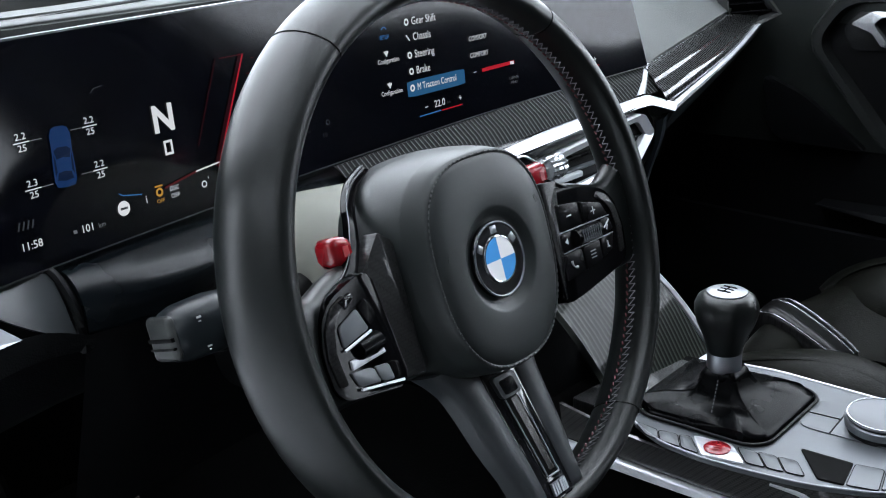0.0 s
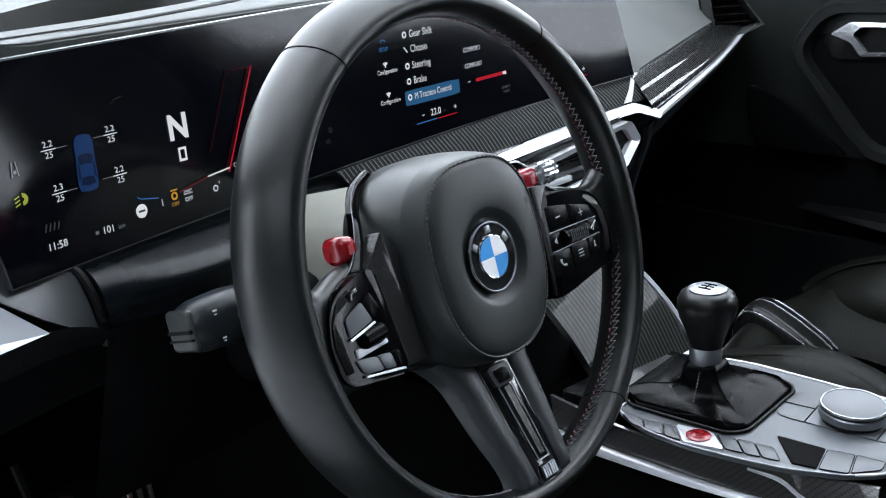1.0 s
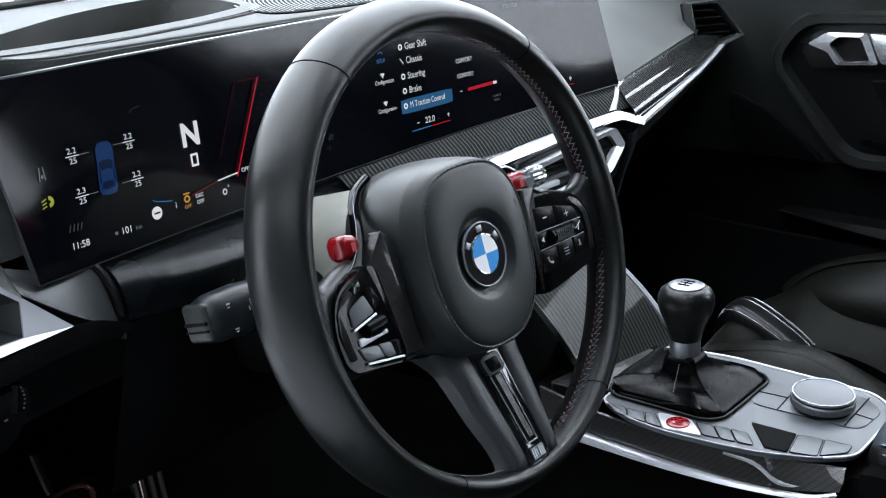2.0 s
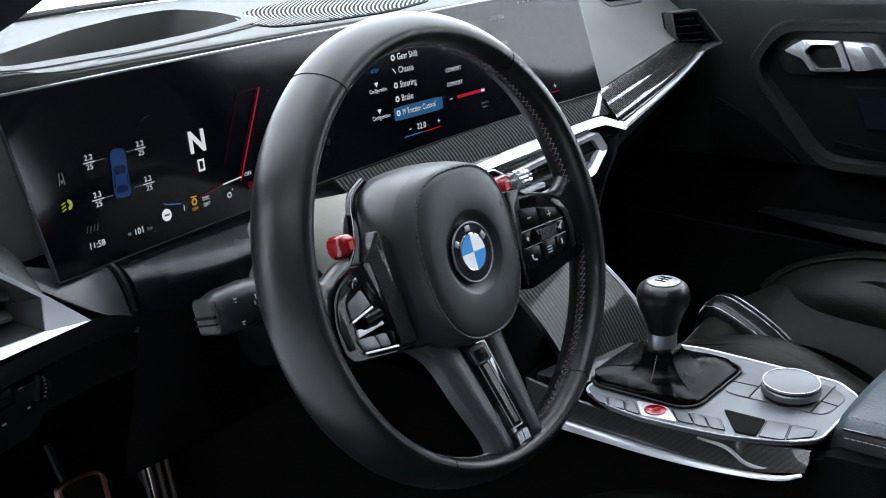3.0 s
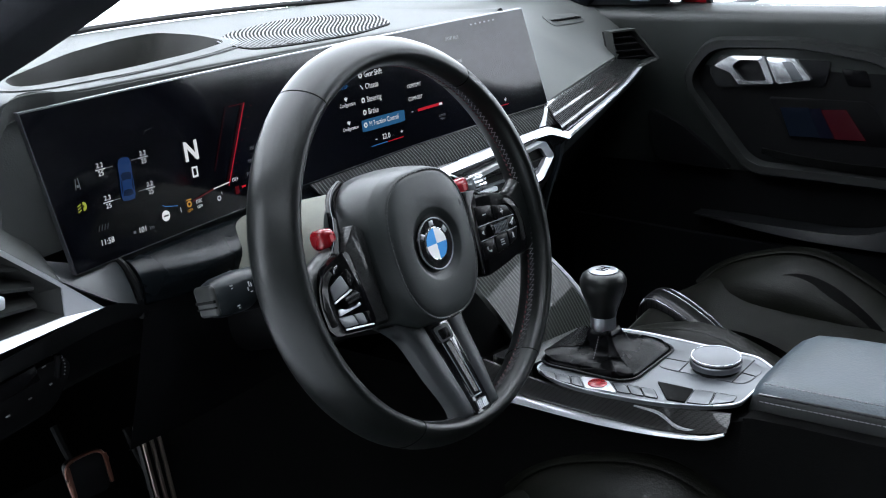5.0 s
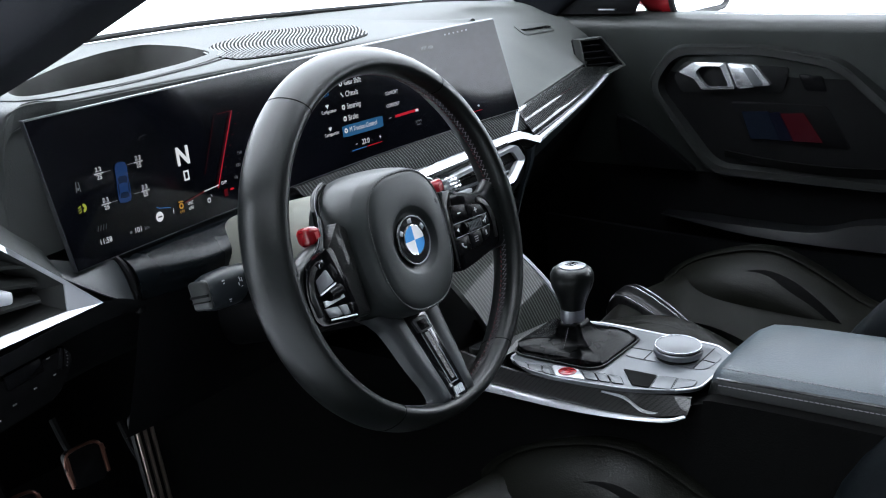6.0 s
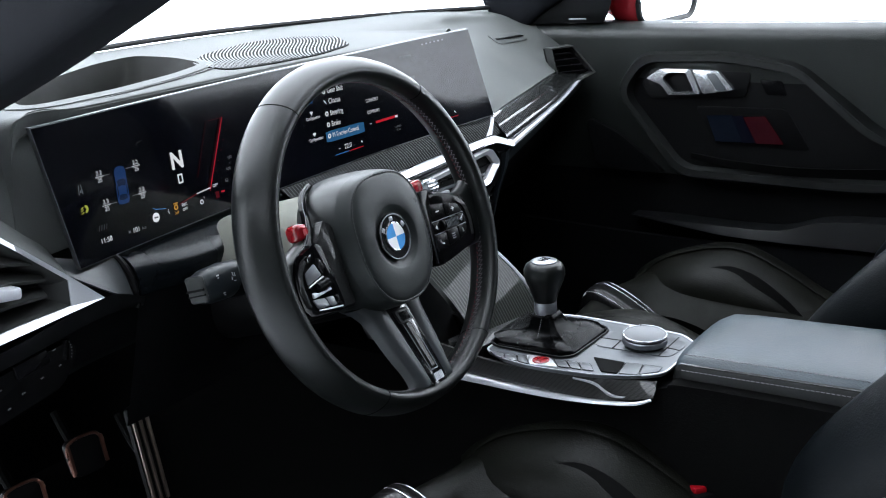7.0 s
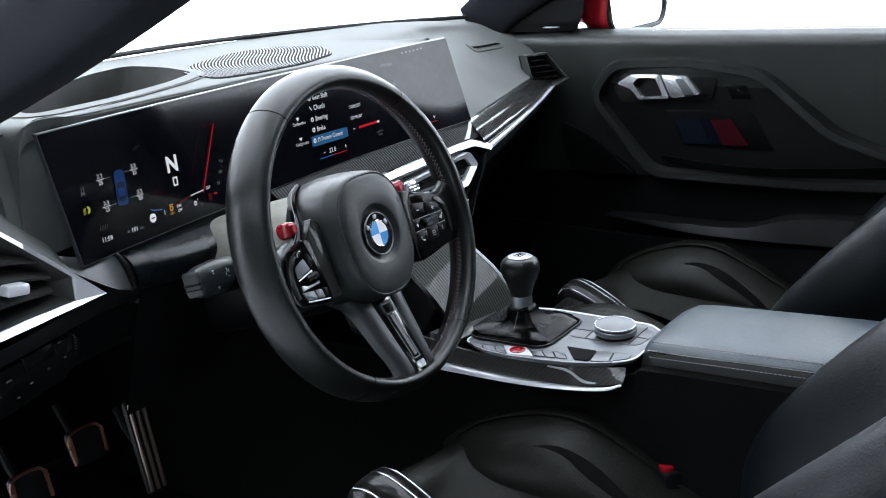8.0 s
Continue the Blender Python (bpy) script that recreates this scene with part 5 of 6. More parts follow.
part("ring", tube([(0.0180 * math.cos(radians(6 * i)), 0.0180 * math.sin(radians(6 * i)), 0.0155) for i in range(60)], 0.0007, 8, True), CHROME, badge, "chrome ring")
for q in range(4):
    A = [radians(90 * q + 90 * i / 12) for i in range(13)]
    pts = [(0, 0, 0.0160)] + [(0.0176 * math.cos(a), 0.0176 * math.sin(a), 0.0160) for a in A]
    part("quadrant", slab(pts, (0, 0, -0.001)), E_WHITE if q % 2 == 0 else E_BLUE, badge, "white enamel quadrant" if q % 2 == 0 else "blue enamel quadrant")
for a, w in ((148, 0.0062), (90, 0.0076), (32, 0.0076)):
    part("mark", box(-w / 2, w / 2, -0.0030, 0.0030, 0.0150, 0.0155, 0.0002), BRUSHED, badge, m=Matrix.Translation((0.0235 * math.cos(radians(a)), 0.0235 * math.sin(radians(a)), 0)) @ pose(0, 0, 0, 0, 0, a - 90))

# side spokes: leather arms at the rim, gloss pods with keys
POD = [(0.066, 0.026), (0.118, 0.0165), (0.137, 0.0105), (0.147, 0.001), (0.1525, -0.018), (0.150, -0.040), (0.143, -0.047), (0.090, -0.055), (0.064, -0.057)]
PZ = 0.0078


def flat(pts, z, depth=0.002, r=0.002, bevel=0.0006):
    return slab(corners([(x, y, z) for x, y in pts], r, 3), (0, 0, -depth), bevel)


def dash2(cx, cy, w, h, z, bm=None):
    return slab([(cx - w / 2, cy - h / 2, z), (cx + w / 2, cy - h / 2, z), (cx + w / 2, cy + h / 2, z), (cx - w / 2, cy + h / 2, z)], (0, 0, -0.0003), bm=bm)


for s in (1, -1):
    arm_rows = []
    for x, y0, y1, z0, z1 in ((0.060, -0.060, 0.028, -0.026, -0.010), (0.115, -0.055, 0.022, -0.022, -0.004), (0.146, -0.053, 0.014, -0.017, 0.004), (0.163, -0.052, 0.024, -0.012, 0.008), (0.173, -0.056, 0.032, -0.006, 0.009)):
        arm_rows.append([Vector((s * x, (y0 + y1) / 2 + u, (z0 + z1) / 2 + v)) for u, v in rounded(y1 - y0, z1 - z0, min(0.010, (z1 - z0) * 0.45), 4)])
    part("spoke", loft([list(r) for r in zip(*[curve(c, 4) for c in zip(*arm_rows)])], around=True, caps=True), WHEEL_LEATHER, wheel, "", 60)
    pod = part("key_pod", slab(corners([(s * x, y, PZ) for x, y in (POD if s > 0 else [(0.104, 0.0190)] + POD[1:7] + [(0.093, -0.0545)])], 0.009, 5), (0, 0, -0.016), 0.0020, 3), POD_BLACK, wheel, "gloss black key pod")
    part("pod_edge", tube([(s * x, y, PZ - 0.0006) for x, y, z in corners([(x * 0.985, y * 0.97, 0) for x, y in POD[1:7]], 0.009, 5)], 0.0004, 6), GREY_PLASTIC, pod)
    part("carbon_inlay", flat([(s * x, y) for x, y in ((0.128, 0.0105), (0.1395, 0.0055), (0.1470, -0.006), (0.1495, -0.020), (0.1465, -0.0385), (0.1400, -0.0385), (0.1430, -0.020), (0.1400, -0.005), (0.1330, 0.0025), (0.124, 0.0065))], PZ + 0.0010), CARBON_X, pod, "carbon inlay")
    part("carbon_cheek", flat([(s * x, y) for x, y in (((0.066, 0.030), (0.085, 0.028), (0.0725, 0.015), (0.0705, -0.01), (0.068, -0.043), (0.066, -0.054)) if s > 0 else ((0.073, 0.028), (0.083, 0.036), (0.094, 0.024), (0.108, 0.011), (0.0995, -0.010), (0.0930, -0.052), (0.073, -0.054)))], PZ + 0.0012 if s > 0 else 0.0005, 0.012), CARBON_X, pod, "carbon cheek")
    # gloss strip rising beside the airbag
    side = [(0.1290, 0.0120, -0.002), (0.1120, 0.0190, -0.005), (0.0980, 0.0300, -0.011), (0.0870, 0.0440, -0.018), (0.0755, 0.0560, -0.028), (0.0590, 0.0665, -0.038), (0.038, 0.0735, -0.046)]
    inner = [(0.1180, 0.0050, -0.001), (0.1030, 0.0120, -0.003), (0.0905, 0.0250, -0.010), (0.0815, 0.0385, -0.017), (0.0700, 0.0505, -0.027), (0.0545, 0.0605, -0.037), (0.034, 0.0670, -0.045)]
    if s > 0:
        side, inner = side[:3], inner[:3]
    A, B = curve([(s * x, y, z) for x, y, z in side], 4), curve([(s * x, y, z) for x, y, z in inner], 4)
    dd = Vector((0, 0, -0.005))
    part("side_strip", loft([[p + dd for p in A], A, [(p + q) / 2 + Vector((0, 0, 0.002)) for p, q in zip(A, B)], B, [p + dd for p in B]]), POD_BLACK, wheel, "gloss black strip beside the airbag", 60)
    part("strip_edge", tube([p + Vector((0, 0, 0.0008)) for p in A], 0.0004, 5), GREY_PLASTIC, wheel)
    if s > 0:
        keys = [([(0.0755, 0.0125), (0.1025, 0.0085), (0.1025, -0.0075), (0.0745, -0.0068)], "minus"), ([(0.1040, 0.0083), (0.1290, 0.0018), (0.1345, -0.0088), (0.1040, -0.0076)], "plus"),
                ([(0.0738, -0.0085), (0.0875, -0.0088), (0.0870, -0.0215), (0.0724, -0.0212)], "arrow"), ([(0.1235, -0.0100), (0.1350, -0.0104), (0.1375, -0.0200), (0.1225, -0.0215)], "star"),
                ([(0.0720, -0.0230), (0.0950, -0.0234), (0.0945, -0.0400), (0.0700, -0.0413)], "phone"), ([(0.0965, -0.0234), (0.1180, -0.0230), (0.1170, -0.0375), (0.0962, -0.0398)], "menu"), ([(0.1195, -0.0230), (0.1370, -0.0216), (0.1310, -0.0338), (0.1185, -0.0370)], "mic")]
        for q, what in keys:
            ob = part("key", flat(q, PZ + 0.0014), BUTTON_BLACK, pod)
            cx, cy, z = sum(x for x, y in q) / 4, sum(y for x, y in q) / 4, PZ + 0.0018
            if what == "minus":
                bm = dash2(cx, cy, 0.0055, 0.0009, z)
            elif what == "plus":
                bm = dash2(cx, cy, 0.0008, 0.0055, z + 0.0001, dash2(cx, cy, 0.0055, 0.0008, z))
            elif what == "menu":
                bm = bmesh.new()
                for d in (-0.0024, 0, 0.0024):
                    dash2(cx, cy + d, 0.0062, 0.0008, z, bm)
            elif what == "phone":
                bm = tube([(cx + 0.0046 * math.cos(radians(t)) + 0.002, cy + 0.0046 * math.sin(radians(t)) + 0.002, z - 0.0002) for t in (170, 195, 220, 245, 275)], [0.0012, 0.0007, 0.0006, 0.0007, 0.0012], 6)
            elif what == "arrow":
                bm = slab([(cx - 0.0024, cy, z), (cx + 0.001, cy - 0.0022, z), (cx + 0.001, cy + 0.0022, z)], (0, 0, -0.0003))
            elif what == "star":
                bm = bmesh.new()
                tube([(cx - 0.004, cy - 0.0012, z), (cx - 0.001, cy + 0.0002, z), (cx + 0.004, cy + 0.0034, z)], 0.0006, 5, bm=bm)
                tube([(cx - 0.001, cy - 0.003, z), (cx + 0.001, cy + 0.0005, z)], 0.0005, 5, bm=bm)
            else:
                bm = dash2(cx, cy - 0.002, 0.0036, 0.0007, z, dash2(cx, cy + 0.0006, 0.0017, 0.0042, z))
            part("symbol", bm, INK, ob)
        rl = part("roller", tube([(0.0900, -0.0150, PZ), (0.1200, -0.0158, PZ)], 0.0060, 20), BUTTON_BLACK, pod, "ribbed thumb roller")
        for k in range(9):
            part("roller_rib", box(-0.0003, 0.0003, -0.0045, 0.0045, 0.0052, 0.0066, 0), GREY_PLASTIC, rl, m=pose(0.0945 + 0.0026 * k, -0.0153, PZ))
        for y0, y1 in ((-0.0077, -0.0093), (-0.0222, -0.0224)):
            part("key_line", tube([(0.0735, y0, PZ + 0.0012), (0.1360, y1, PZ + 0.0012)], 0.0005, 5), GREY_PLASTIC, pod)
    else:
        for q, m2 in (([(-0.1370, -0.0060), (-0.1214, 0.0004), (-0.1156, -0.0132), (-0.1372, -0.0182)], KEY), ([(-0.1205, 0.0006), (-0.1135, 0.0045), (-0.1075, -0.0068), (-0.1145, -0.0130)], BUTTON_BLACK),
                      ([(-0.1376, -0.0322), (-0.1205, -0.0348), (-0.1165, -0.0448), (-0.1330, -0.0422)], KEY), ([(-0.1196, -0.0349), (-0.1085, -0.0362), (-0.1060, -0.0466), (-0.1155, -0.0449)], KEY), ([(-0.1076, -0.0363), (-0.1005, -0.0370), (-0.1000, -0.0475), (-0.1050, -0.0467)], BUTTON_BLACK)):
            part("key", flat(q, PZ + 0.0014), m2, pod)
        part("roller", tube([(-0.1265, -0.0230, PZ), (-0.1100, -0.0215, PZ)], 0.0056, 18), BUTTON_BLACK, pod, "dark thumb roller")
        part("roller_trim", flat([(-0.1352, -0.0262), (-0.1310, -0.0262), (-0.1280, -0.0285), (-0.1130, -0.0285), (-0.1090, -0.0260), (-0.1078, -0.0298), (-0.1350, -0.0318)], PZ + 0.0016, r=0.001), SILVER, pod, "bright roller trim")
        for (xa, ya), (xb, yb) in (((0.1374, -0.0196), (0.1150, -0.0146)), ((0.1330, -0.0440), (0.1000, -0.0493))):
            part("silver_line", tube([(-xa, ya, PZ + 0.0016), (-xb, yb, PZ + 0.0016)], 0.0009, 6), SILVER, pod)
        part("bright_facet", flat([(-0.1335, 0.0075), (-0.1225, 0.0105), (-0.1215, 0.0065), (-0.1285, 0.0018)], PZ + 0.0012, r=0.001), GLOSS_BLACK, pod)
    # red drive mode key above the spoke
    cx, cy = (0.0945, 0.0315) if s > 0 else (0.1015, 0.0300)
    rows = []
    for t, w in ((0.0, 0.62), (0.004, 0.84), (0.013, 0.90), (0.018, 0.80), (0.0205, 0.50)):
        rows.append([Vector((s * (cx + u * w), cy + v * w + 0.10 * u, -0.030 + t)) for u, v in rounded(0.0235 if s > 0 else 0.0180, 0.0215, 0.0060, 4)])
    red = part("mode_key", loft(rows, around=True, caps=True), RED, wheel, "red drive mode key", 50)
    part("key_mark", slab([(s * (cx - 0.0022), cy - 0.0030, -0.0090), (s * (cx + 0.0022), cy - 0.0030, -0.0090), (s * (cx + 0.0022), cy + 0.0034, -0.0090), (s * (cx - 0.0022), cy + 0.0034, -0.0090)], (0, 0, -0.001)), MARK_RED, red)


# lower spoke: two satin legs with a gloss insert between them, leaning out towards the rim
def lean(y, up=0.0):
    return -0.006 + (-0.091 - y) * 0.348 + up - 1.6 * max(0.0, -0.164 - y)


for s in (1, -1):
    rows = []
    for y, xi, xo in ((-0.066, 0.0160, 0.056), (-0.078, 0.0165, 0.046), (-0.091, 0.0165, 0.0405), (-0.125, 0.0148, 0.0355), (-0.150, 0.0138, 0.0300), (-0.166, 0.0132, 0.0300), (-0.176, 0.0130, 0.036)):
        w = xo - xi
        z = lean(y)
        sec = [(-0.5, -0.020), (-0.5, -0.002), (-0.42, 0.0), (0.20, 0.0), (0.42, -0.0030), (0.5, -0.009), (0.5, -0.020)]
        rows.append([Vector((s * ((xi + xo) / 2 + u * w), y, z + v)) for u, v in sec])
    part("lower_spoke", loft([list(r) for r in zip(*[curve(c, 4) for c in zip(*rows)])], around=True, caps=True), SPOKE_GREY, wheel, "satin dark metal lower spoke", 60)
insert = part("spoke_insert", slab(corners([(-0.0160, -0.074, lean(-0.074, -0.0015)), (0.0160, -0.074, lean(-0.074, -0.0015)), (0.0132, -0.168, 0.0185), (-0.0132, -0.168, 0.0185)], 0.003), (0, 0, -0.014), 0.001), GLOSS_BLACK, wheel, "gloss black spoke insert")
part("slot", slab(corners([(-0.0066, -0.098, lean(-0.098, -0.0008)), (0.0066, -0.098, lean(-0.098, -0.0008)), (0.0052, -0.1515, lean(-0.1515, -0.0008)), (-0.0052, -0.1515, lean(-0.1515, -0.0008))], 0.002), (0, 0, -0.003), 0.0005), PIT, insert, "dark slot")
part("slot_panel", slab([(-0.0016, -0.099, lean(-0.099, -0.0004)), (0.0048, -0.099, lean(-0.099, -0.0004)), (0.0044, -0.149, lean(-0.149, -0.0004)), (-0.0010, -0.149, lean(-0.149, -0.0004))], (0, 0, -0.002)), SMOKE, insert, "smoky brown slot panel")
for s in (1, -1):
    part("slot_edge", tube([(s * 0.0072, -0.098, lean(-0.098)), (s * 0.0058, -0.1520, lean(-0.152))], 0.0006, 6), GREY_PLASTIC, insert)
part("slot_edge", tube([(-0.0058, -0.1520, lean(-0.152)), (0.0058, -0.1520, lean(-0.152))], 0.0007, 6), BRUSHED, insert)
part("spoke_cap", slab(corners([(-0.0112, -0.0825, lean(-0.0825, 0.002)), (0.0112, -0.0825, lean(-0.0825, 0.002)), (0.0100, -0.0970, lean(-0.097, 0.002)), (-0.0100, -0.0970, lean(-0.097, 0.002))], 0.0025), (0, 0, -0.006), 0.0012), SPOKE_GREY, insert, "grey cap")
part("cap_recess", slab(corners([(-0.0070, -0.0855, lean(-0.0855, 0.0026)), (0.0070, -0.0855, lean(-0.0855, 0.0026)), (0.0066, -0.0950, lean(-0.095, 0.0026)), (-0.0066, -0.0950, lean(-0.095, 0.0026))], 0.002), (0, 0, -0.002), 0.0004), BUTTON_BLACK, insert)
bm = bmesh.new()
for x, w in ((-0.0068, 0.0018), (-0.0044, 0.0018), (-0.0020, 0.0018), (0.0012, 0.0020), (0.0034, 0.0016), (0.0056, 0.0020)):
    slab([(x - w / 2 - 0.0006, -0.1640, lean(-0.164, 0.0008)), (x + w / 2 - 0.0006, -0.1640, lean(-0.164, 0.0008)), (x + w / 2 + 0.0008, -0.1565, lean(-0.1565, 0.0008)), (x - w / 2 + 0.0008, -0.1565, lean(-0.1565, 0.0008))], (0, 0, -0.002), bm=bm)
part("spoke_badge", bm, BRUSHED, insert, "small silver striped badge")

# ---- column and stalk ----
column = thing("steering_column", "smooth grey steering column shroud behind the wheel", "steering column", WM)
rows = []
for z, rx, ry in ((-0.030, 0.050, 0.050), (-0.036, 0.066, 0.064), (-0.050, 0.072, 0.069), (-0.120, 0.075, 0.071), (-0.200, 0.078, 0.072), (-0.26, 0.080, 0.072)):
    rows.append([Vector((x, y, z)) for x, y in pod_outline(1.0, rx, ry, -0.010)])
part("upper_shroud", loft([r[-1:] + r[:34] for r in rows]), SHROUD_LIT, column, "upper shell, painted pale olive as lit through the windscreen", 50)
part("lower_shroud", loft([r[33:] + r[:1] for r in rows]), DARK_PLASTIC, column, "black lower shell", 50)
part("gap_ring", loft([[Vector((x, y, z)) for x, y in pod_outline(1.0, a, a * 0.97, -0.008)] for a, z in ((0.060, -0.026), (0.071, -0.029), (0.071, -0.034), (0.060, -0.036))], around=True, caps=True), GLOSS_BLACK, column)
stalk = thing("indicator_stalk", "black square-ended indicator stalk with printed symbols", "stalk", WM)
part("arm", tube([(-0.05, -0.004, -0.098), (-0.10, -0.002, -0.098), (-0.145, 0.002, -0.098)], [0.022, 0.017, 0.016], 16, up=(0, 0, 1)), DARK_PLASTIC, stalk)
rows = []
for x, h, d in ((-0.118, 0.0130, 0.010), (-0.126, 0.0165, 0.014), (-0.145, 0.0185, 0.017), (-0.168, 0.0176, 0.0168), (-0.175, 0.0160, 0.0155), (-0.1785, 0.0135, 0.0135)):
    rows.append([Vector((x, 0.006 + u, -0.097 + v)) for u, v in rounded(2 * h, 2 * d, min(0.0145, d * 0.95), 7)])
part("head", loft(rows, around=True, caps=True), STALK_GREY, stalk, "square soft plastic head", 50)
part("end_button", box(-0.1830, -0.1765, -0.008, 0.020, -0.110, -0.084, 0.004, 3), BUTTON_GREY, stalk, "grey ridged end button")
part("button_gap", box(-0.18325, -0.181, 0.0045, 0.0070, -0.1095, -0.0845, 0), DARK_PLASTIC, stalk)
part("button_gap", box(-0.18325, -0.181, -0.0005, 0.0010, -0.1095, -0.0845, 0), DARK_PLASTIC, stalk)
for x, y, w, h in ((-0.164, 0.0140, 0.0030, 0.0012), (-0.164, 0.0115, 0.0018, 0.0008), (-0.162, -0.0045, 0.0030, 0.0010), (-0.162, -0.0065, 0.0016, 0.0008), (-0.145, 0.010, 0.0010, 0.0044), (-0.1425, 0.009, 0.0010, 0.0036), (-0.147, 0.006, 0.0010, 0.0030), (-0.144, 0.0030, 0.0024, 0.0008)):
    part("printed_mark", box(x - w / 2, x + w / 2, y - h / 2, y + h / 2, -0.0802, -0.0797, 0), INK, stalk)

# ---- pedals ----
def pedal(name, x, y, z, w, h, tilt, label, bars):
    p = thing(name, label, "pedal", pose(x, y, z, tilt, 0, -4))
    pad = part("plate", slab(corners([(-w / 2, -0.004, h / 2), (w / 2, -0.004, h / 2), (w / 2 * 0.9, -0.004, -h / 2), (-w / 2 * 0.9, -0.004, -h / 2)], 0.010), (0, 0.008, 0), 0.002), DARK_PLASTIC, p)
    for k in range(bars):
        xx = (k - (bars - 1) / 2) * w * (0.34 if bars == 3 else 0.9)
        part("bar", box(xx - 0.0022, xx + 0.0022, -0.0075, -0.003, -h / 2 + 0.006, h / 2 - 0.006, 0.001), PEDAL if bars == 3 else PEDAL_WARM, pad, "brushed metal bar")
    if bars == 2:
        part("edge", tube(curve([(-w * 0.47, -0.005, -h / 2 + 0.004), (-w / 2, -0.005, h / 2 - 0.012), (-w / 2 + 0.010, -0.005, h / 2 - 0.001), (w / 2 - 0.010, -0.005, h / 2 - 0.001), (w / 2, -0.005, h / 2 - 0.014)], 5), 0.0020, 8), PEDAL_WARM, pad, "metal edge, painted in its brown reflection")
    part("arm", tube(curve([(0, 0.006, 0), (0, 0.018, 0.010), (0, 0.030, 0.030), (0, 0.040, 0.055)], 4), 0.007, 10), PIT, p)
    return p


pedal("clutch_pedal", -0.243, 0.36, 0.325, 0.050, 0.046, -14, "black clutch pedal with metal edge", 2)
pedal("brake_pedal", -0.155, 0.36, 0.347, 0.050, 0.046, -14, "black brake pedal with metal edge", 2)
pedal("accelerator_pedal", -0.066, 0.36, 0.306, 0.030, 0.135, -12, "tall accelerator pedal with metal bars", 3)


# ---- seats ----
def seat(cx, cy, cz, label):
    st = thing("sports_seat", label, "seat", pose(cx, cy, cz), "front seats")
    # centre of the cushion
    part("cushion", sheet([[(-0.15, 0.050, 0.20), (0.0, 0.060, 0.20), (0.15, 0.050, 0.20)], [(-0.15, 0.044, 0.272), (0, 0.054, 0.284), (0.15, 0.044, 0.272)], [(-0.15, 0.012, 0.292), (0, 0.012, 0.282), (0.15, 0.012, 0.292)], [(-0.15, -0.04, 0.290), (0, -0.04, 0.247), (0.15, -0.04, 0.290)],
                           [(-0.15, -0.22, 0.270), (0, -0.22, 0.240), (0.15, -0.22, 0.270)], [(-0.15, -0.44, 0.245), (0, -0.44, 0.235), (0.15, -0.44, 0.245)]], 5, 0.05, (0, 0, -1)), SEAT_LIT, st, "", 70)
    for s in (1, -1):
        rows = []
        for y, x0, x1, z0, z1 in ((0.052, 0.138, 0.205, 0.225, 0.262), (0.034, 0.124, 0.220, 0.205, 0.292), (0.000, 0.116, 0.232, 0.200, 0.314), (-0.055, 0.108, 0.242, 0.200, 0.333), (-0.105, 0.108, 0.246, 0.200, 0.343), (-0.155, 0.110, 0.248, 0.200, 0.338), (-0.22, 0.113, 0.248, 0.200, 0.308), (-0.29, 0.118, 0.246, 0.195, 0.270), (-0.42, 0.122, 0.244, 0.190, 0.240)):
            w, h = x1 - x0, z1 - z0
            q = [(-0.5, -0.5), (-0.5, 0.05), (-0.34, 0.30), (0.05, 0.48), (0.28, 0.50), (0.45, 0.36), (0.5, 0.05), (0.5, -0.5)]
            rows.append([Vector((s * ((x0 + x1) / 2 + u * w), y, (z0 + z1) / 2 + v * h)) for u, v in q])
        rows = [list(r) for r in zip(*[curve(c, 4) for c in zip(*rows)])]
        part("side_bolster", loft([curve(r, 3) for r in rows], caps=True), SEAT_LIT, st, "raised leather thigh bolster", 60)
        # band added to paint the lit edge along the ridge
        band = [(0.170, 0.056, 0.268), (0.182, 0.036, 0.2925), (0.192, 0.0, 0.3145), (0.196, -0.055, 0.3335), (0.198, -0.105, 0.3435), (0.200, -0.155, 0.3385), (0.202, -0.22, 0.3085), (0.204, -0.29, 0.2705), (0.206, -0.38, 0.246)]
        part("lit_ridge_band", tube(curve([(s * x, y, z) for x, y, z in band], 5), 0.017, 10, flat=0.16), SEAT_LIT, st, "band added on the bolster ridge, painted olive as its lit edge", 60)
        # black sheet on the bolster face paints a shaded cut-out, with a soft lip
        own = []
        for y, zc, hh in ((-0.076, 0.298, 0.003), (-0.094, 0.300, 0.014), (-0.135, 0.298, 0.024), (-0.185, 0.283, 0.028), (-0.235, 0.260, 0.023), (-0.268, 0.244, 0.012), (-0.282, 0.237, 0.003)):
            ring = []
            for d in (-hh, -hh / 2, 0, hh / 2, hh):
                z = zc + d
                ring.append(Vector((s * (0.1265 + (0.55 if z > 0.298 else 0.20) * (z - 0.298) + 0.012 * max(0, -y - 0.12)), y, z + 0.002)))
            own.append(ring)
        own = [list(r) for r in zip(*[curve(c, 4) for c in zip(*own)])]
        part("bolster_opening", loft(own), PIT, st, "black sheet painted for a shaded cut-out in the bolster", 60)
        part("opening_lip", tube([r[0] for r in own[6:]] + [own[-1][2], own[-4][4]], 0.0024, 6), SEAT_LIT, st)
    # carbon nose piece between the legs
    rows = []
    NOSE = ((0.072, 0.028, 0.255), (0.068, 0.031, 0.284), (0.056, 0.032, 0.302), (0.036, 0.032, 0.303), (0.004, 0.031, 0.290), (-0.032, 0.029, 0.270), (-0.052, 0.026, 0.256))
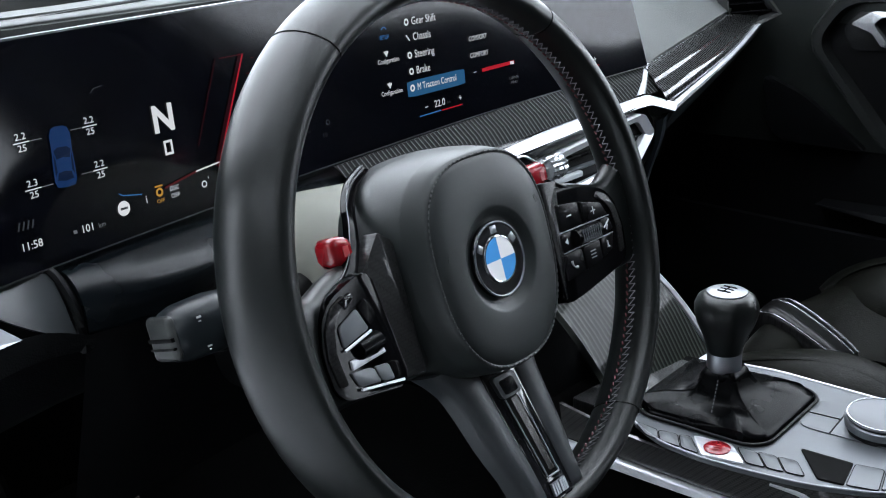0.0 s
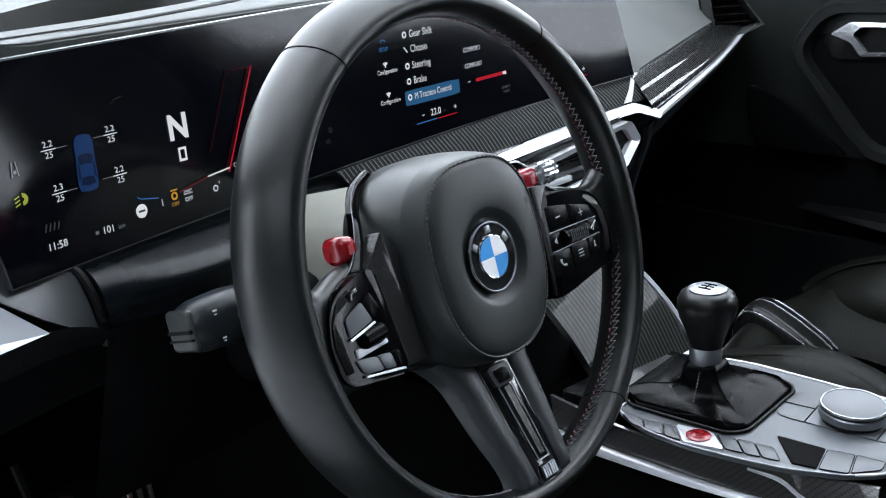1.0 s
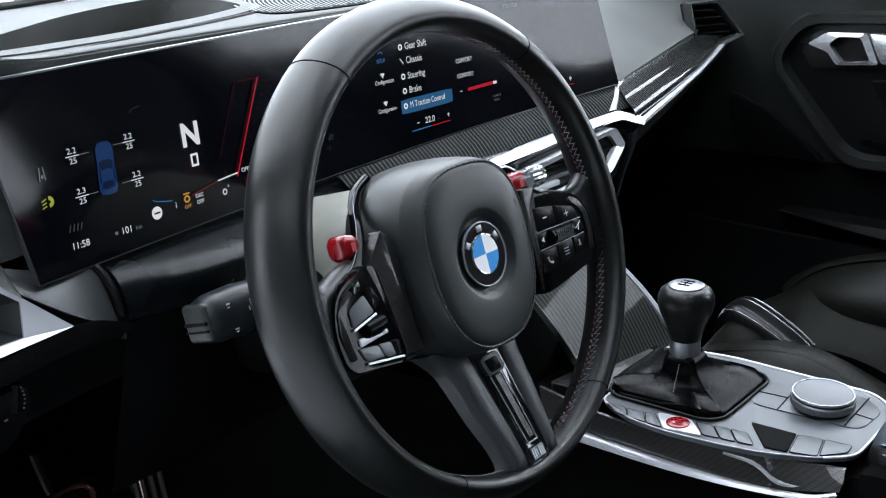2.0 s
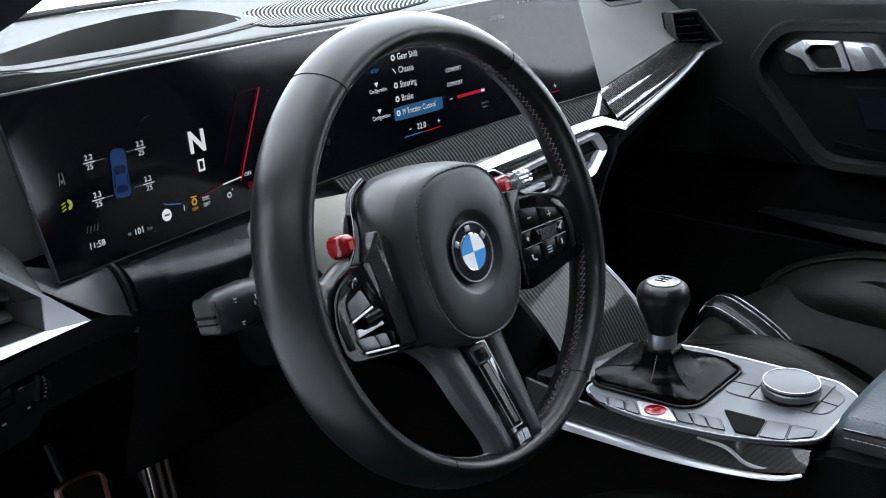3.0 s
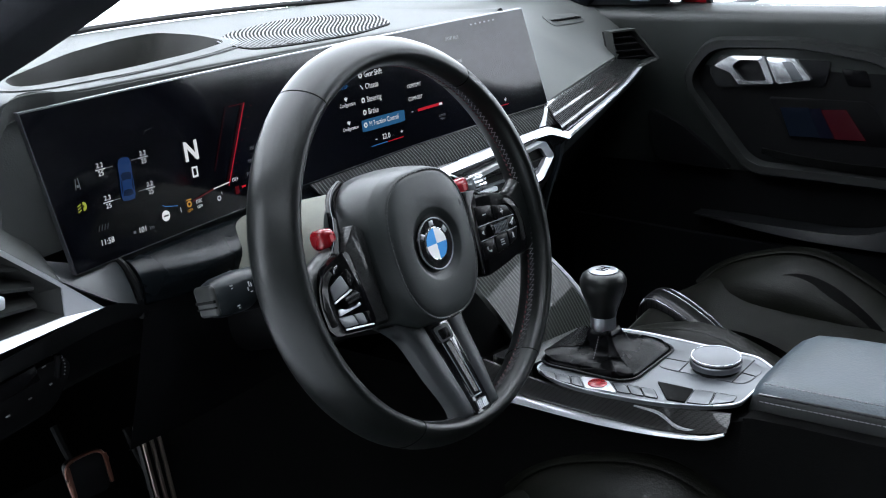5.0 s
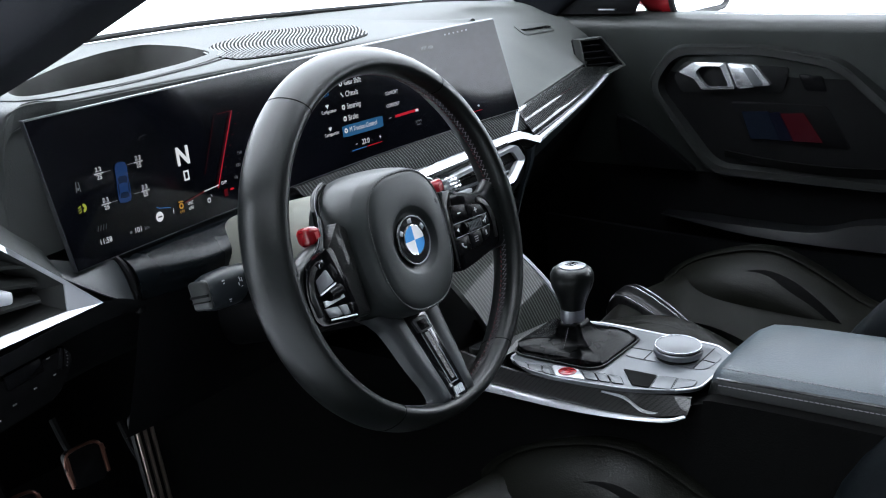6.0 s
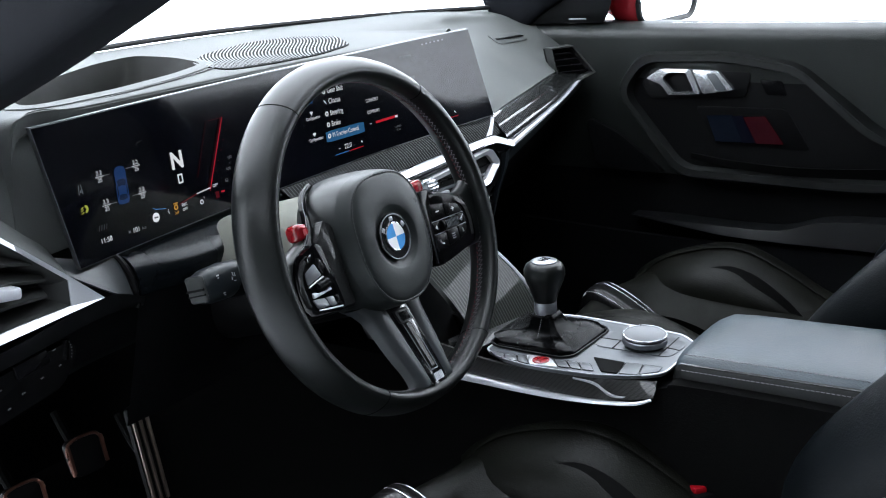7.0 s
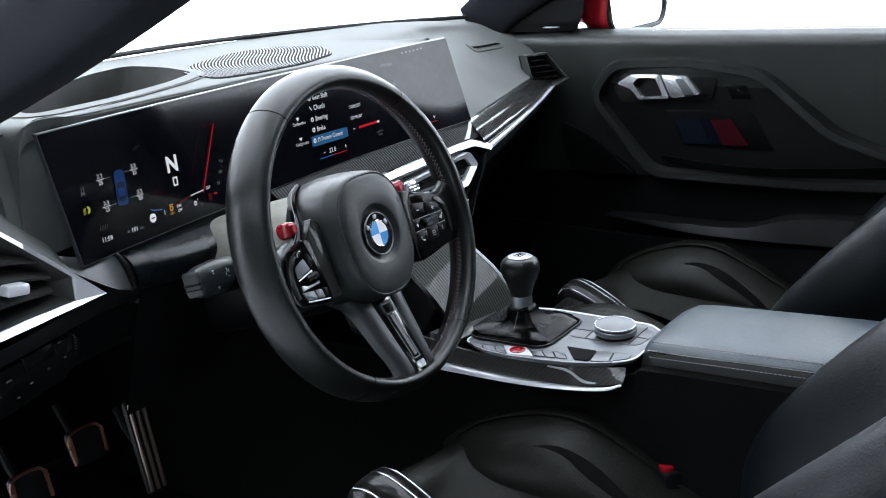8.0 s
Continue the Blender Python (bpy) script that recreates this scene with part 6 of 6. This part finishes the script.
    for y, w, z in NOSE:
        rows.append([Vector((u * w, y, z + v)) for u, v in ((-1, -0.030), (-0.97, -0.003), (-0.78, 0.002), (-0.4, 0.0045), (0, 0.005), (0.4, 0.0045), (0.78, 0.002), (0.97, -0.003), (1, -0.030))])
    nose = part("carbon_nose", loft([list(r) for r in zip(*[curve(c, 4) for c in zip(*rows)])], caps=True), CARBON_X, st, "glossy carbon piece on the cushion", 50)
    # silver lines drawn for the bright reflections along the nose
    for u, v in ((-0.90, 0.0005), (0.25, 0.0050), (0.90, 0.0005)):
        part("nose_glint", tube(curve([(u * w, y, z + v) for y, w, z in NOSE[2:]], 4), 0.0011, 6), DOOR_SILVER, nose)
    # backrest
    B = [(-0.43, 0.22), (-0.46, 0.32), (-0.53, 0.45), (-0.64, 0.60), (-0.76, 0.74), (-0.87, 0.86)]
    part("backrest", sheet([[(x, y - (0.0 if abs(x) > 0.05 else 0.012), z) for x in (-0.15, -0.07, 0.07, 0.15)] for y, z in B], 4, 0.09, (0, -1, 0)), SEAT_LEATHER, st, "", 70)
    for s in (1, -1):
        rows = []
        for (y, z), w, d in zip(B, (0.10, 0.11, 0.115, 0.115, 0.10, 0.08), (0.09, 0.10, 0.075, 0.040, 0.025, 0.015)):
            rows.append([Vector((s * (0.13 + u * w), y + v * d, z + v * d * 0.35)) for u, v in ((0.0, -1.0), (0.0, 0.0), (0.22, 0.55), (0.55, 0.95), (0.82, 1.0), (1.02, 0.65), (1.08, 0.0), (1.0, -1.0))])
        rows = [list(r) for r in zip(*[curve(c, 4) for c in zip(*rows)])]
        part("backrest_bolster", loft([curve(r, 3) for r in rows], caps=True), BOLSTER_BLUE_LIT, st, "deep leather backrest bolster, painted in the blue light on it", 60)
        bm = bmesh.new()
        path = [r[4] for r in rows]
        fine = curve([p + Vector((-s * 0.012, 0.0008, 0.0003)) for p in path], 3)
        for i in range(0, len(fine) - 1, 1):
            tube([fine[i], fine[i].lerp(fine[i + 1], 0.6)], 0.0007, 4, bm=bm)
        part("bolster_stitching", bm, DARK_THREAD, st)["kind"] = "stuff"
    part("headrest", sheet([[(-0.13, -0.86, 0.84), (0, -0.865, 0.84), (0.13, -0.86, 0.84)], [(-0.12, -0.92, 0.92), (0, -0.925, 0.93), (0.12, -0.92, 0.92)], [(-0.07, -0.98, 1.00), (0, -0.985, 1.01), (0.07, -0.98, 1.00)]], 4, 0.07, (0, -1, 0)), SEAT_LEATHER, st, "", 60)
    part("base", box(-0.20, 0.20, -0.42, 0.0, 0.05, 0.215, 0.02), DARK_PLASTIC, st, "dark seat base")
    return st


seat(0.0, -0.02, 0.0, "black leather driver's sports seat with carbon nose piece")
seat(0.735, 0.075, 0.018, "black leather passenger's sports seat with carbon nose piece")

buckle = thing("belt_buckle", "black seat belt buckle with red release button", "buckle", pose(0.196, -0.284, 0.213, -10, 0, -38))
casing = part("casing", box(-0.019, 0.019, -0.022, 0.022, 0.0, 0.080, 0.004), DARK_PLASTIC, buckle)
part("release_button", box(-0.016, 0.016, -0.014, 0.014, 0.078, 0.087, 0.003), RED, casing, "red release button")
part("stalk", box(-0.010, 0.010, -0.012, 0.012, -0.13, 0.002, 0.002), DARK_PLASTIC, buckle)

# ---- passenger door ----
door = thing("passenger_door", "black passenger door panel with chrome handle and lit strip", "door")
DX = 1.062
part("upper_panel", sheet([[(DX + 0.012, 0.55, 0.742), (DX + 0.012, 0.10, 0.738), (DX + 0.012, -0.40, 0.738), (DX + 0.012, -1.1, 0.74)],
                           [(DX - 0.018, 0.55, 0.726), (DX - 0.020, 0.10, 0.723), (DX - 0.020, -0.40, 0.723), (DX - 0.020, -1.1, 0.726)],
                           [(DX - 0.016, 0.55, 0.68), (DX - 0.018, 0.10, 0.68), (DX - 0.018, -0.40, 0.68), (DX - 0.018, -1.1, 0.68)],
                           [(DX + 0.004, 0.55, 0.52), (DX + 0.004, 0.10, 0.52), (DX + 0.002, -0.40, 0.52), (DX + 0.002, -1.1, 0.52)],
                           [(DX + 0.010, 0.55, 0.45), (DX + 0.010, 0.10, 0.45), (DX + 0.004, -0.40, 0.45), (DX + 0.002, -1.1, 0.45)]], 4, 0.05, (1, 0, 0)), DOOR_SKIN, door, "grained black upper panel", 60)
part("lower_panel", sheet([[(DX + 0.012, 0.55, 0.449), (DX + 0.012, 0.10, 0.449), (DX + 0.006, -0.40, 0.449), (DX + 0.004, -1.1, 0.449)],
                           [(DX - 0.005, 0.55, 0.20), (DX - 0.005, 0.10, 0.20), (DX - 0.005, -0.40, 0.20), (DX - 0.005, -1.1, 0.20)],
                           [(DX - 0.01, 0.55, 0.04), (DX - 0.01, 0.10, 0.04), (DX - 0.01, -0.40, 0.04), (DX - 0.01, -1.1, 0.04)]], 4, 0.05, (1, 0, 0)), DARK_PLASTIC, door, "matt black lower panel", 60)


def ring_path(g):
    return corners([(0.186 - g * 0.6, 0.692 - g), (0.242 - g * 1.2, 0.612), (0.108 - g * 0.5, 0.448 + g), (-0.20, 0.442 + g), (-0.50 + g * 2, 0.452 + g), (-0.50 + g * 2, 0.474), (-0.255 + g * 0.7, 0.560 - g * 0.7), (-0.120 + g * 0.4, 0.676 - g), (0.02, 0.696 - g)], 0.030, 6)


def band(g0, g1, x0, x1, name, material, label):
    A, B = ring_path(g0), ring_path(g1)
    o = [Vector((x0, y, z)) for y, z in A]
    m1 = [Vector((x1, y * 0.7 + b * 0.3, z * 0.7 + c * 0.3)) for (y, z), (b, c) in zip(A, B)]
    m2 = [Vector((x1, y * 0.25 + b * 0.75, z * 0.25 + c * 0.75)) for (y, z), (b, c) in zip(A, B)]
    i = [Vector((x0 + 0.005, y, z)) for y, z in B]
    rows = [r + r[:1] for r in (o, m1, m2, i)]
    return part(name, loft(rows), material, door, label, 50)


band(0.0, 0.030, DX - 0.006, DX - 0.030, "armrest_ring", LEATHER, "padded leather armrest ring")
part("inner_panel", slab([(DX - 0.012, y, z) for y, z in ring_path(0.026)], (0.02, 0, 0)), DARK_PLASTIC, door, "dark inner panel")
bm = bmesh.new()
rp = curve([(DX - 0.0305, y, z) for y, z in ring_path(0.012)], 2, True)
for i in range(0, len(rp), 2):
    tube([rp[i], rp[(i + 1) % len(rp)]], 0.0006, 4, bm=bm)
part("ring_stitching", bm, DARK_PLASTIC, door)["kind"] = "stuff"
# pull shelf and pocket
strip("pull_shelf", [(DX - 0.020, 0.080, 0.500), (DX - 0.034, -0.02, 0.492), (DX - 0.040, -0.16, 0.490), (DX - 0.030, -0.40, 0.505)], [(DX - 0.012, 0.085, 0.488), (DX - 0.018, -0.02, 0.474), (DX - 0.022, -0.16, 0.470), (DX - 0.016, -0.40, 0.480)], SOFT_PLASTIC, door, "dark pull shelf", depth=(1, 0, 0))
strip("door_pocket", [(DX - 0.030, 0.45, 0.345), (DX - 0.045, 0.10, 0.338), (DX - 0.055, -0.20, 0.345), (DX - 0.055, -0.70, 0.352)], [(DX - 0.025, 0.45, 0.12), (DX - 0.035, 0.10, 0.11), (DX - 0.045, -0.20, 0.11), (DX - 0.045, -0.70, 0.11)], SOFT_PLASTIC, door, "dark door pocket", depth=(1, 0, 0), thick=0.012)
strip("pocket_ledge", [(DX - 0.030, 0.20, 0.372), (DX - 0.056, 0.02, 0.374), (DX - 0.058, -0.10, 0.377), (DX - 0.058, -0.20, 0.402), (DX - 0.058, -0.45, 0.410)], [(DX - 0.030, 0.20, 0.371), (DX - 0.062, 0.02, 0.360), (DX - 0.066, -0.10, 0.357), (DX - 0.068, -0.20, 0.358), (DX - 0.068, -0.45, 0.360)], SOFT_PLASTIC, door, "dark ledge along the door pocket", depth=(1, 0, 0), thick=0.05)
# handle: open loop and lock plate
part("handle_recess", slab(corners([(DX - 0.016, 0.182, 0.628), (DX - 0.016, 0.160, 0.656), (DX - 0.016, -0.03, 0.652), (DX - 0.016, -0.02, 0.608), (DX - 0.016, 0.165, 0.600)], 0.008), (0.01, 0, 0), 0.001), SOFT_PLASTIC, door, "dark handle recess")
H0 = corners([(DX - 0.030, 0.167, 0.639), (DX - 0.030, 0.138, 0.657), (DX - 0.034, 0.077, 0.658), (DX - 0.034, 0.058, 0.613), (DX - 0.032, 0.121, 0.609), (DX - 0.032, 0.135, 0.628)], 0.005, 3)
H1 = corners([(DX - 0.032, 0.134, 0.640), (DX - 0.033, 0.120, 0.6515), (DX - 0.035, 0.086, 0.6520), (DX - 0.035, 0.070, 0.6175), (DX - 0.034, 0.112, 0.6140), (DX - 0.033, 0.124, 0.6280)], 0.006, 3)
handle = framed(H0, H1, (0.012, 0, 0), DOOR_SILVER, "door_handle", door, "bright silver open door handle")
lock = part("lock_plate", slab(corners([(DX - 0.034, 0.074, 0.658), (DX - 0.033, 0.026, 0.656), (DX - 0.032, -0.004, 0.622), (DX - 0.033, 0.054, 0.613)], 0.004), (0.012, 0, 0), 0.0015), DOOR_SILVER, door, "satin silver lock plate")
part("lock_button", slab(corners([(DX - 0.036, 0.046, 0.651), (DX - 0.035, 0.030, 0.651), (DX - 0.034, 0.008, 0.622), (DX - 0.035, 0.026, 0.620)], 0.003), (0.006, 0, 0), 0.001), GREY_PLASTIC, lock, "grey lock button")
part("seat_key", slab(corners([(DX - 0.0138, -0.045, 0.640), (DX - 0.0138, -0.085, 0.638), (DX - 0.0138, -0.095, 0.612), (DX - 0.0138, -0.058, 0.612)], 0.004), (0.008, 0, 0), 0.001), BUTTON_BLACK, door)
# tricolour light strip
for (a, b, c, d), mt, lb in (((0.052, 0.004, -0.018, 0.034), G_TRI_BLUE, "pale blue light segment"), ((0.004, -0.016, -0.042, -0.018), G_TRI_NAVY, "navy light segment"), ((-0.016, -0.057, -0.092, -0.042), G_TRI_RED, "red light segment")):
    part("light_segment", slab([(DX - 0.0165, a, 0.571), (DX - 0.0165, b, 0.574), (DX - 0.0165, c, 0.525), (DX - 0.0165, d, 0.524)], (0.003, 0, 0)), mt, door, lb)
part("light_lens", slab(corners([(DX - 0.0135, 0.075, 0.588), (DX - 0.0135, -0.095, 0.588), (DX - 0.0135, -0.140, 0.515), (DX - 0.0135, 0.035, 0.517)], 0.010), (0.004, 0, 0), 0.001), DARK_PLASTIC, door, "dark lens behind the strip")
part("tweeter", slab(corners([(DX - 0.020, 0.30, 0.56), (DX - 0.020, 0.23, 0.53), (DX - 0.020, 0.13, 0.455), (DX - 0.020, 0.28, 0.462)], 0.02), (0.012, 0, 0), 0.003), SOFT_PLASTIC, door, "dark lower door insert")

# mirror triangle, outside mirror, side window
tri = structure("mirror_triangle", slab(corners([(1.045, 0.50, 0.738), (1.055, 0.262, 0.740), (1.050, 0.245, 0.775), (1.040, 0.230, 0.86), (1.035, 0.33, 0.87)], 0.006), (0.02, 0.01, 0), 0.003), SOFT_PLASTIC, "dark triangular trim at the corner of the side window", "trim")
part("badge_bar", box(1.028, 1.036, 0.290, 0.325, 0.7475, 0.7505, 0.001), BRUSHED, tri, "small silver bar")
mirror = thing("wing_mirror", "red door mirror outside the passenger window", "wing mirror", pose(1.235, 0.215, 0.800, 0, 0, 0))
rows = []
for t, q in ((0.095, 0.50), (0.080, 0.8), (0.040, 0.97), (0.0, 1.0), (-0.006, 0.985)):
    rows.append([Vector((u * q, t, v * q)) for u, v in rounded(0.29, 0.150, 0.045, 6)])
part("cap", loft(rows, around=True, caps=True), PAINT, mirror, "red painted cap", 50)
part("frame", tube([(u, -0.007, v) for u, v in rounded(0.286, 0.146, 0.044, 6)], 0.006, 8, True), RUBBER, mirror, "black frame")
part("glass", slab([(u, -0.0065, v) for u, v in rounded(0.278, 0.138, 0.04, 6)], (0, 0.003, 0)), MIRROR, mirror, "mirror glass")
part("foot", slab(corners([(-0.155, 0.085, -0.09), (-0.105, 0.085, -0.085), (-0.085, 0.085, 0.02), (-0.115, 0.085, 0.06), (-0.150, 0.085, 0.06)], 0.010), (0.0, 0.04, 0.0), 0.006), PAINT, mirror, "red painted mirror foot")
part("stem", box(-0.13, -0.07, 0.02, 0.10, -0.02, 0.03, 0.01), GLOSS_BLACK, mirror, "black mirror stem")
side = structure("side_window", slab([(1.072, 0.34, 0.738), (1.072, -1.1, 0.738), (1.01, -1.1, 1.13), (1.01, -0.20, 1.11), (1.05, 0.12, 0.93)], (0.003, 0, 0)), GLASS, "clear passenger side window", "window")
side.visible_shadow = False
structure("roof_rail", tube(curve([(1.0, -0.30, 1.13), (0.995, -0.8, 1.17), (0.99, -1.55, 1.14)], 4), 0.045, 10), HEADLINER, "dark roof rail above the passenger door", "rail")
structure("roof_rail_driver", tube(curve([(-0.27, -0.30, 1.12), (-0.27, -0.8, 1.17), (-0.28, -1.55, 1.14)], 4), 0.045, 10), HEADLINER, "dark roof rail above the driver's door", "rail")
